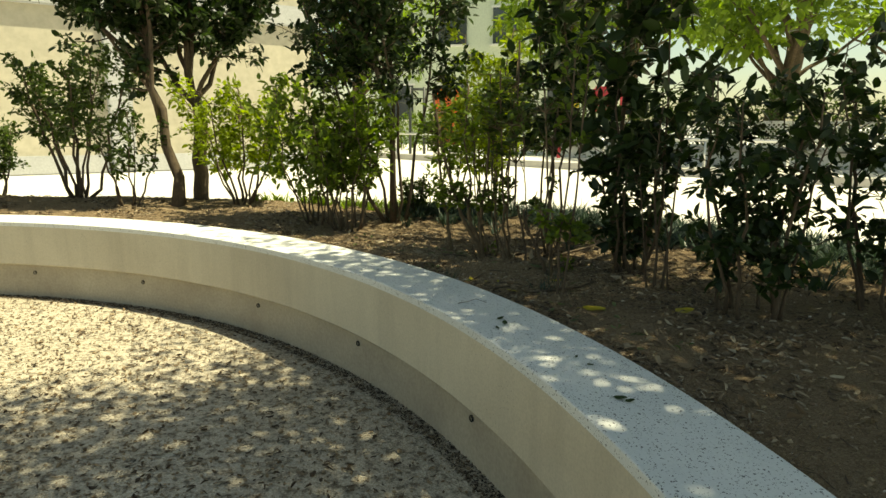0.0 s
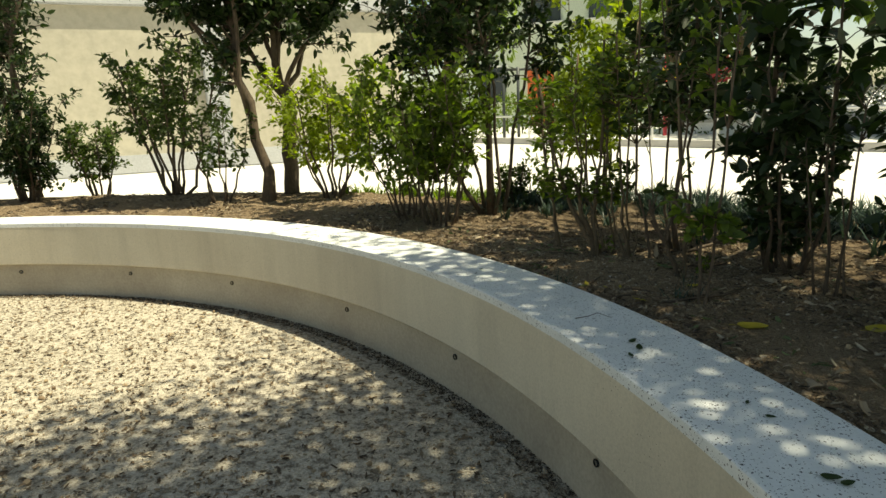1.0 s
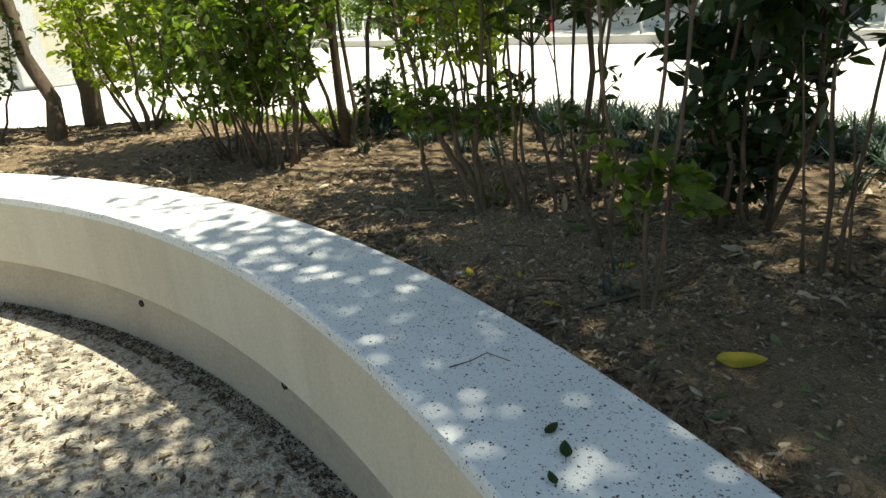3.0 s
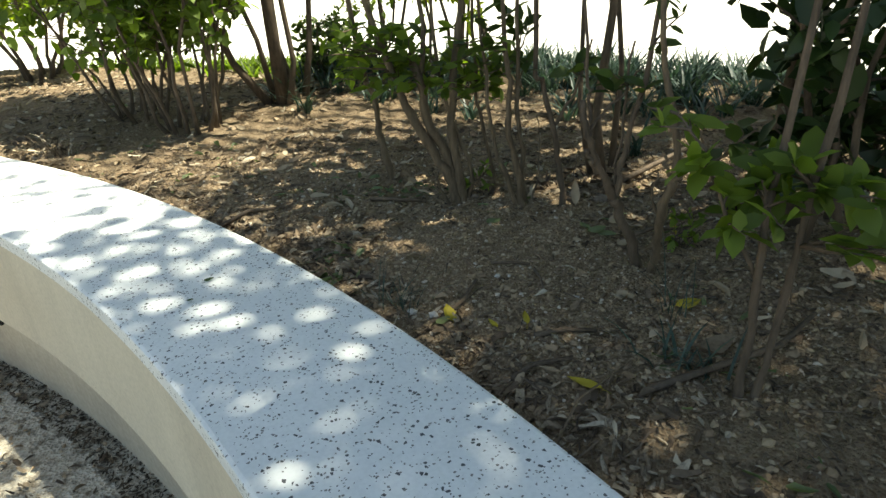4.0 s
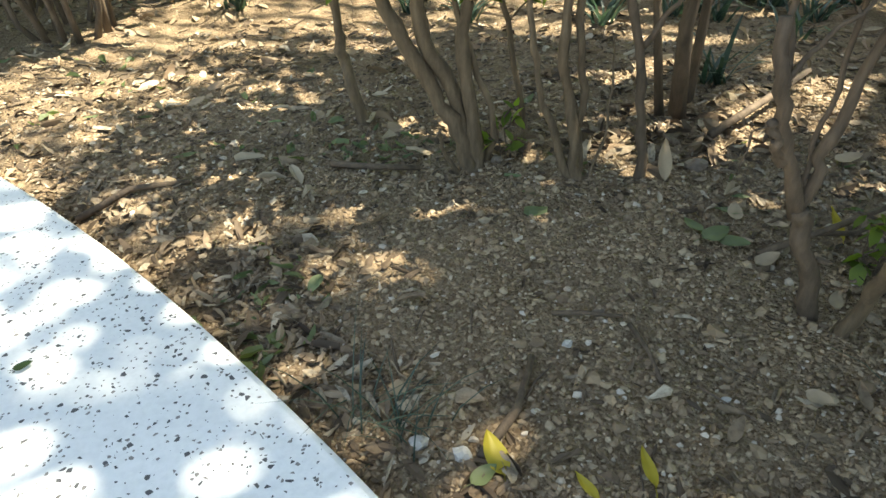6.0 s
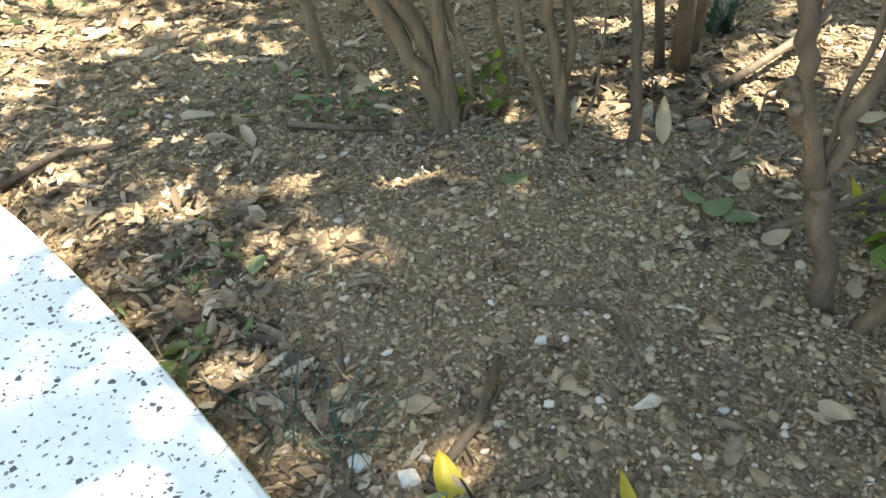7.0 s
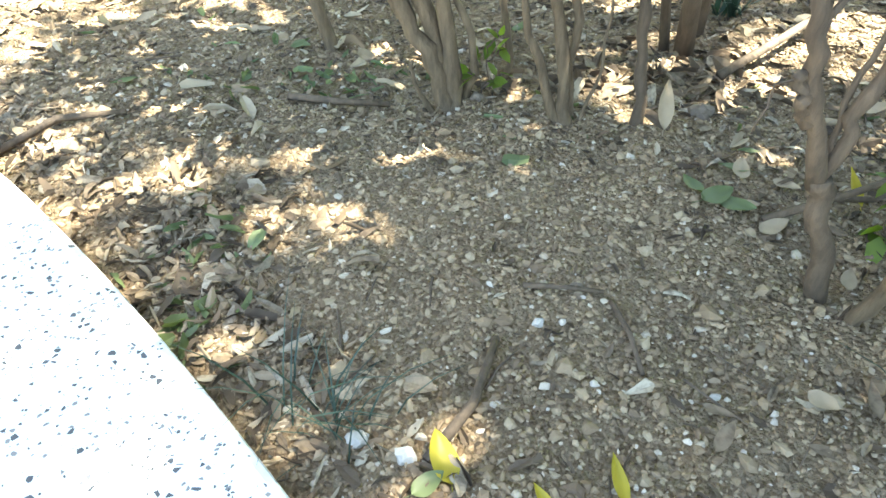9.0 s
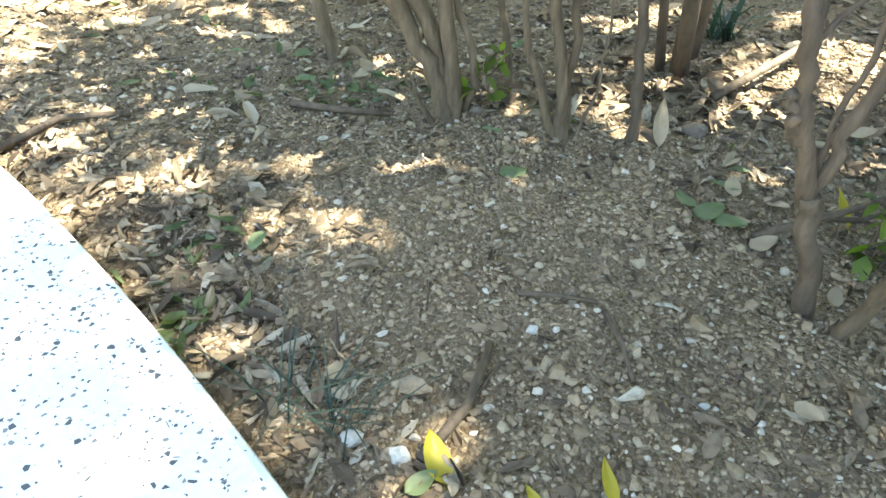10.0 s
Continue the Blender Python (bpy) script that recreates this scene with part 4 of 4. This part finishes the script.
def fallen_leaf(x, y, length, turn, material, label, ground=soil_z, tilt=0.0, lift=0.006, width=1.0):
    """One pointed leaf with a folded midrib, a curled rim and a stalk; x, y is its middle."""
    vs, fs, n = [], [], 10
    for i in range(n + 1):
        t = i / n
        w = 0.27 * width * math.sin(math.pi * t ** 0.8) ** 0.85 + 0.004
        for k in (-1, -0.5, 0, 0.5, 1):
            vs.append((length * (t - 0.5), length * w * k * (1 + 0.05 * math.sin(9 * t + k)), length * (0.05 * abs(k) ** 1.3 + 0.10 * (t - 0.5) ** 2 + 0.015 * math.sin(7 * t + 2 * k))))
    for i in range(n):
        for k in range(4):
            p = i * 5 + k
            fs.append((p, p + 1, p + 6, p + 5))
    tube([(-0.5 * length, 0, 0.01 * length), (-0.62 * length, 0.02 * length, 0.03 * length), (-0.75 * length, 0.05 * length, 0.0)], [0.012 * length, 0.01 * length, 0.01 * length], 4, (vs, fs))
    ob = mesh_object("leaf", vs, fs, material, None, label, True)
    rise = 0.5 * length * math.sin(radians(abs(tilt)))
    ob.matrix_basis = Matrix.Translation((x, y, ground(x, y) + lift + rise)) @ pose(0, 0, 0, 0, 0, turn) @ pose(0, 0, 0, 8, -tilt, 0)
    return tagged(ob, "", "leaf", "single fallen leaves")


fallen_leaf(0.131, 2.818, 0.042, 100, M_YLEAF, "yellow fallen leaf standing against the soil", tilt=14, width=0.9)
fallen_leaf(0.25, 2.785, 0.04, 84, M_YLEAF, "ochre yellow fallen leaf", width=0.5)
fallen_leaf(0.195, 2.775, 0.03, 110, M_YLEAF, "small ochre fallen leaf", width=0.6)
fallen_leaf(0.57, 2.31, 0.085, -10, M_YLEAF, "large yellow fallen leaf")
fallen_leaf(0.91, 2.31, 0.085, 20, M_YLEAF, "large yellow fallen leaf in the shade")
fallen_leaf(0.51, 2.77, 0.045, 10, M_YLEAF, "yellow fallen leaf under the shrubs")
fallen_leaf(0.455, 3.225, 0.06, 80, M_PALE, "pale yellowish leaf leaning on a stem", tilt=60, width=0.6)
fallen_leaf(0.422, 2.822, 0.024, -60, M_PALE, "pinkish dry leaf on the soil", width=1.3, tilt=8)
fallen_leaf(0.464, 2.82, 0.034, 70, M_DRY, "curled dark dry leaf on the soil", width=0.6, tilt=10)
fallen_leaf(0.337, 2.806, 0.03, 40, M_DRY, "dark wilted leaf on the soil", width=0.7, tilt=16)
fallen_leaf(0.345, 2.83, 0.026, -35, M_DRY, "brown dry leaf lying on gravel", width=0.6)
fallen_leaf(0.615, 3.075, 0.045, 95, M_YLEAF, "pale yellow leaf caught beside a stem", tilt=40, width=0.6)
# leaves in a sun patch; the pale material paints in that light
for x, y, l, w in ((0.51, 3.125, 0.04, 60), (0.503, 3.035, 0.038, 15), (0.531, 2.951, 0.03, 50), (0.752, 3.24, 0.045, 0), (0.545, 3.09, 0.03, -50), (0.49, 3.07, 0.03, 170)):
    fallen_leaf(x, y, l, w, M_PALE, "pale leaf on the soil with sunlight in its colour", width=0.9, tilt=6)
fallen_leaf(0.5, 2.652, 0.06, 20, M_DRY, "large dull ochre leaf on the soil", width=1.0, tilt=5)
fallen_leaf(0.29, 2.60, 0.05, 140, M_YLEAF, "greenish yellow leaf beside the seat wall", width=0.7)
twig([(0.225, 2.975, 0), (0.26, 2.966, 0.004), (0.295, 2.957, 0.002)], 0.003, "brown stick lying on the gravel")
twig([(0.25, 2.722, 0), (0.30, 2.73, 0.005), (0.35, 2.738, 0.003)], 0.005, "dark broken stick on the soil")
twig([(0.20, 2.64, 0), (0.23, 2.66, 0.004), (0.29, 2.655, 0.003)], 0.005, "dark rotten stick beside the wall")
twig([(0.56, 3.05, 0.02), (0.62, 3.05, 0.015), (0.70, 3.065, 0.02)], 0.004, "dark twig lying among leaves")
for x, y, s, w in ((0.46, 3.08, 0.045, 20), (0.475, 3.065, 0.04, -30), (0.505, 3.13, 0.035, 150), (0.118, 2.80, 0.028, 30), (-0.22, 3.42, 0.035, 200), (0.44, 3.10, 0.035, 100)):
    fallen_leaf(x, y, s, w, M_GLEAF, "fresh green leaf fallen on the soil")
for x, y, s, w in ((0.205, 2.15, 0.03, 40), (0.215, 2.10, 0.034, 80), (0.185, 2.045, 0.025, 100), (0.445, 1.49, 0.034, -20), (0.465, 1.475, 0.026, 10), (0.421, 1.714, 0.022, -40), (-0.285, 2.97, 0.018, 20), (0.395, 1.78, 0.016, 60), (-0.30, 2.9, 0.012, 0)):
    fallen_leaf(x, y, s, w, M_LEAF_DARK, "dark dry leaf on the terrazzo top", top_z, 6, 0.003)
cluster = np.random.default_rng(95)
for name, label, x, y, sx, sy, n, size, mat in (("leaf_heap", "heap of wilted green leaves under a shrub", 0.05, 3.41, 0.07, 0.03, 45, 0.024, M_GLEAF), ("leaf_heap", "heap of dry and wilted leaves at the wall's foot", -0.075, 3.02, 0.025, 0.06, 60, 0.026, M_GLEAF),
                                                ("leaf_heap", "heap of pale dry leaves at the wall's foot", -0.09, 3.1, 0.04, 0.09, 160, 0.022, M_DRY), ("leaf_heap", "heap of brown leaves behind the shrubs", 0.52, 3.36, 0.12, 0.05, 150, 0.035, M_DRY)):
    scatter_leaves(name, label, [(x + cluster.normal(0, sx), y + cluster.normal(0, sy)) for _ in range(n)], size, mat, soil_z, int(x * 1000) + 500, 0.5)


def stone(x, y, sx, sy, sz, label, material, seed):
    bm = bmesh.new()
    bmesh.ops.create_icosphere(bm, subdivisions=2, radius=1)
    for v in bm.verts:
        v.co *= 1 + 0.45 * noise.noise(v.co * 1.3 + Vector((seed, 0, 0))) + 0.06 * noise.noise(v.co * 4 + Vector((0, seed, 0)))
        v.co = Vector((v.co.x * sx, v.co.y * sy, v.co.z * sz))
    ob = part("stone", bm, material, None, label, False)
    ob.location = (x, y, soil_z(x, y) + sz * 0.55)
    return tagged(ob, "", "stone", "stones on the soil")


M_STONE = plaster("stone_brown", (0.19, 0.15, 0.115), (0.14, 0.11, 0.085), 40, 200, 0.4)
M_STONE_W = plaster("stone_white", (0.50, 0.47, 0.42), (0.42, 0.39, 0.345), 60, 300, 0.3)
stone(0.525, 3.26, 0.0177, 0.0136, 0.0116, "smooth brown stone on the soil", M_STONE, 1)
stone(0.245, 3.33, 0.0082, 0.0068, 0.0075, "small brown stone at the foot of a shrub", M_STONE, 2)
stone(0.105, 2.825, 0.0082, 0.0075, 0.0054, "pale angular stone on the soil", M_STONE_W, 3)
stone(0.35, 2.845, 0.0054, 0.0034, 0.0027, "white pebble on the soil", M_STONE_W, 4)
stone(0.23, 2.935, 0.0054, 0.0048, 0.0041, "pale pebble on the soil", M_STONE_W, 5)
stone(0.07, 2.845, 0.0088, 0.0068, 0.0054, "grey stone beside a grass tuft", M_STONE_W, 6)
stone(0.275, 2.97, 0.0068, 0.0054, 0.0041, "brown pebble on the soil", M_STONE, 7)

# ---- across the road ----
def oriented(p, q):
    """Length and turn of the line from p to q."""
    return math.hypot(q[0] - p[0], q[1] - p[1]), math.degrees(math.atan2(q[1] - p[1], q[0] - p[0]))


# cream building on the far side, to the bed's far end
P, Q = (-16.0, 3.05), (-2.4, 12.05)
L, W = oriented(P, Q)
house = thing("building", (*P, ROAD), "long low cream-painted building with pillars in shade grey", "building", rz=W)
part("wall", box((L, 0.3, 2.45), (L / 2, 0.15, 1.225)), M_WALL, house, "cream painted wall")
part("plinth", box((L, 0.42, 0.28), (L / 2, 0.13, 0.14), 0.02), M_GREYWALL, house, "grey plinth")
part("roof_band", box((L + 0.3, 0.42, 0.34), (L / 2, 0.12, 2.62), 0.02), M_GREYWALL, house, "grey parapet band")
part("upper_wall", box((L, 0.3, 3.2), (L / 2, 0.6, 4.39)), M_WALL, house)
# pillars get the band's grey to paint in their shaded side
for x in (3.0, 6.3, 9.6, 13.1):
    part("pillar", box((0.34, 0.2, 2.4), (x, -0.09, 1.25), 0.015), M_GREYWALL, house, "pillar in a pale grey that stands for its shaded side")
for x in (3.2, 6.6, 14.4):
    win = part("window", box((1.2, 0.08, 1.0), (x, 0.44, 4.2)), M_GLASS, house)
    part("frame", box((1.3, 0.05, 0.06), (x, 0.42, 4.73)), M_WHITE, win)
    part("sill", box((1.4, 0.16, 0.06), (x, 0.4, 3.67)), M_WHITE, win)
part("meter_box", box((0.26, 0.1, 0.22), (15.0, -0.06, 0.95), 0.01), M_BARK, house, "small brown wall box")

# far kerb, pavement, knee rails, low wall with lattice
P, Q = (9.5, 4.6), (-4.2, 17.6)
L, W = oriented(P, Q)
kerb = mesh_object("kerb", *(lambda b: ([v.co for v in b.verts], [tuple(v.index for v in f.verts) for f in b.faces]))(box((L, 0.15, 0.14), (L / 2, 0, 0.05), 0.015)), M_KERB, None, "pale concrete kerb across the road")
kerb.matrix_basis = pose(*P, ROAD, 0, 0, W)
tagged(kerb, "", "kerb", "", "structure")
pave = part("pavement", box((L, 1.9, 0.1), (L / 2, -1.02, 0.05)), M_ROAD, None, "pale paved footway across the road")
pave.matrix_basis = pose(*P, ROAD, 0, 0, W)
tagged(pave, "", "pavement", "", "structure")


def knee_rail(x, length):
    top = thing("knee_rail", (0, 0, 0), "low bent steel pipe rail beside the road", "railing", "rails along the road")
    top.matrix_basis = pose(*P, ROAD + 0.1, 0, 0, W) @ pose(x, -0.25, 0)
    pts = [(0, 0, 0), (0, 0, 0.36), (0.03, 0, 0.43), (0.1, 0, 0.46), (length - 0.1, 0, 0.46), (length - 0.03, 0, 0.43), (length, 0, 0.36), (length, 0, 0)]
    mesh_object("pipe", *tube(pts, [0.024] * 8, 8), M_STEEL, top, "", True)
    n = max(1, int(length / 1.1))
    for k in range(1, n):
        mesh_object("post", *tube([(length * k / n, 0, 0), (length * k / n, 0, 0.45)], [0.02, 0.02], 8), M_STEEL, top, "", True)


x = 1.0
for length in (2.2, 2.2, 2.4, 2.4, 2.4, 2.4):
    knee_rail(x, length)
    x += length + 0.55

low = thing("low_wall", (0, 0, 0), "low white wall carrying a white lattice screen", "wall")
low.matrix_basis = pose(*P, ROAD, 0, 0, W) @ pose(0, -2.1, 0)
part("wall", box((11.5, 0.25, 0.32), (5.75, 0, 0.16), 0.01), M_WHITE, low)
part("coping", box((11.5, 0.36, 0.07), (5.75, 0, 0.355), 0.012), M_KERB, low)


def lattice(x, w, h):
    """A framed panel of crossed slats."""
    top = part("lattice_panel", box((w, 0.035, 0.05), (x + w / 2, 0, 0.415), 0.005), M_WHITE, low, "white lattice of crossed slats")
    part("rail", box((w, 0.035, 0.05), (x + w / 2, 0, 0.39 + h), 0.005), M_WHITE, top)
    n = int((w + h) / 0.075)
    vs, fs = [], []
    for s in (1, -1):
        for k in range(n):
            b = k * 0.075 - h
            t0, t1 = max(0.0, -b), min(h, w - b)
            if t1 - t0 < 0.05:
                continue
            ends = [(b + t, t) for t in (t0, t1)]
            if s < 0:
                ends = [(w - u, t) for u, t in ends]
            tube([(x + u, 0.008 * s, 0.4 + t) for u, t in ends], [0.011, 0.011], 4, (vs, fs))
    mesh_object("slats", vs, fs, M_WHITE, top)


for k in range(6):
    lattice(0.1 + 1.9 * k, 1.85, 0.45)

# far house beyond the trees
far = thing("building", (-2.0, 26.0, ROAD), "pale green house with a flat roof among trees", "building", rz=-12)
part("wall", box((9, 5, 6.2), (3.5, 2.5, 3.1)), M_GREENWALL, far)
part("roof", box((9.6, 5.6, 0.3), (3.5, 2.5, 6.35), 0.03), M_GREYWALL, far)
for i in range(4):
    for z in (1.6, 4.4):
        win = part("window", box((1.1, 0.1, 1.3), (0.3 + 2.1 * i, 0.0, z)), M_GLASS, far)
        part("frame", box((1.24, 0.06, 0.08), (0.3 + 2.1 * i, -0.02, z + 0.69)), M_WHITE, win)
        part("sill", box((1.3, 0.2, 0.07), (0.3 + 2.1 * i, -0.06, z - 0.69)), M_WHITE, win)
part("door", box((1.0, 0.1, 2.1), (2.2, -0.03, 1.05)), M_ORANGE, far, "orange-red door")

post = thing("pipe_stand", (-0.75, 14.9, ROAD + 0.1), "two dark posts joined by a bar", "posts")
for x in (0, 0.32):
    mesh_object("post", *tube([(x, 0, 0), (x, 0, 1.5)], [0.035, 0.035], 8), M_DARK, post, "", True)
mesh_object("bar", *tube([(-0.05, 0, 1.45), (0.6, 0, 1.45)], [0.03, 0.03], 8), M_DARK, post, "", True)

sign = thing("play_equipment", (3.3, 13.4, ROAD), "red and yellow play equipment half hidden by leaves", "play equipment")
part("panel", box((0.5, 0.12, 0.5), (0, 0, 1.3), 0.05), M_RED, sign)
part("yellow_panel", box((0.45, 0.12, 0.35), (-0.75, 0, 1.25), 0.05), M_YELLOW, sign)
for x in (-0.9, 0.35):
    mesh_object("post", *tube([(x, 0, 0), (x, 0, 1.6)], [0.04, 0.04], 8), M_RED, sign, "", True)

lamp = thing("street_lamp", (7.1, 8.75, ROAD), "white globe lamp on a slim pole", "street lamp")
mesh_object("pole", *tube([(0, 0, 0), (0, 0, 2.3)], [0.045, 0.035], 10), M_STEEL, lamp, "", True)
bm = bmesh.new()
bmesh.ops.create_uvsphere(bm, u_segments=20, v_segments=12, radius=0.15, matrix=Matrix.Translation((0, 0, 2.42)))
part("globe", bm, M_GLOBE, lamp, "white globe", True)
mesh_object("collar", *tube([(0, 0, 2.24), (0, 0, 2.31)], [0.07, 0.06], 10), M_DARK, lamp, "", True)


def far_tree(x, y, h, r, seed, clumps=70, per=70, leaf=0.2, low=0.35, mat=M_LEAF_FAR, trunk=0.16):
    """A larger tree beyond the road: trunk, limbs and a crown of leaf clumps with gaps."""
    rng = np.random.default_rng(seed)
    top = thing("tree", (x, y, ROAD), "large green tree beyond the road", "tree", "trees beyond the road")
    line = stem_line(rng, (0, 0, -0.05), (rng.normal(0, 0.3), rng.normal(0, 0.3), h * 0.7), 8, 0.04)
    mesh_object("trunk", *tube(line, [trunk * (1.3 - 0.13 * i) for i in range(8)], 9), M_BARK_GREY, top, "", True)
    limbs, at, ahead = ([], []), [], []
    for k in range(clumps):
        w, e = rng.random() * 6.28, rng.uniform(low, 1.0)
        rad = r * math.sqrt(rng.random()) * (1 - 0.5 * abs(2 * (e - low) / (1 - low) - 0.8))
        q = np.array((rad * math.cos(w), rad * math.sin(w), h * e))
        if k % 3 == 0:
            p = along(line, min(0.95, e * 0.8))
            tube(stem_line(rng, p, q, 5, 0.05), [trunk * 0.3 * (1 - 0.17 * i) for i in range(5)], 5, limbs)
        s = r * 0.2
        for _ in range(per):
            d = unit(rng.normal(0, 1, 3))
            at.append(q + d * s * rng.random() ** 0.4 * (1, 1, 0.7))
            ahead.append(unit(d + rng.normal(0, 0.6, 3) + (0, 0, -0.4)))
    tagged(mesh_object("branchwork", *limbs, M_BARK_GREY, top, "", True), kind="stuff")
    n = len(at)
    v, f = leaves(at, ahead, rng.normal(0, 0.6, (n, 3)) + (0, 0, 1), leaf * rng.uniform(0.6, 1.3, n))
    mesh_object("crown", v, f, mat, top)


for i, (x, y, h, r) in enumerate(((6.2, 12.2, 6.5, 2.6), (9.5, 9.6, 7, 2.8), (3.4, 17.0, 6.5, 2.4), (5.5, 17.5, 8, 3.0), (10.5, 14.5, 8, 3.2), (-6.0, 17.5, 7, 3.0), (-2.2, 17.5, 6.5, 2.4), (-9.5, 15, 7, 3.0), (13, 7, 7, 3.0), (12.5, 2.0, 7, 3.2))):
    far_tree(x, y, h, r, 70 + i)


def hedge(x, y, length, turn, h, w, seed, mat):
    rng = np.random.default_rng(seed)
    top = thing("hedge", (x, y, ROAD), "clipped green hedge beyond the low wall", "hedge", rz=turn)
    n = int(length * h * 700)
    at = np.stack([rng.uniform(0, length, n), rng.uniform(-w, w, n), h * rng.random(n) ** 0.7], 1)
    at[:, 2] *= 1 + 0.12 * np.sin(at[:, 0] * 3 + seed)
    v, f = leaves(at, rng.normal(0, 1, (n, 3)), rng.normal(0, 0.6, (n, 3)) + (0, 0, 1), 0.09 * rng.uniform(0.6, 1.3, n))
    mesh_object("foliage", v, f, mat, top)
    vs_fs = ([], [])
    for k in range(int(length * 2)):
        tube([(k * 0.5 + 0.2, 0, 0), (k * 0.5 + rng.normal(0.2, 0.1), 0, h * 0.8)], [0.02, 0.008], 5, vs_fs)
    tagged(mesh_object("stems", *vs_fs, M_BARK, top), kind="stuff")


hedge(9.5, 7.6, 12, W, 1.35, 0.4, 81, M_LEAF_MID)
hedge(1.2, 15.6, 5.5, W, 1.0, 0.4, 82, M_LEAF_LIGHT)
hedge(-2.6, 13.6, 3.0, W, 0.9, 0.35, 83, M_LEAF_LIGHT)
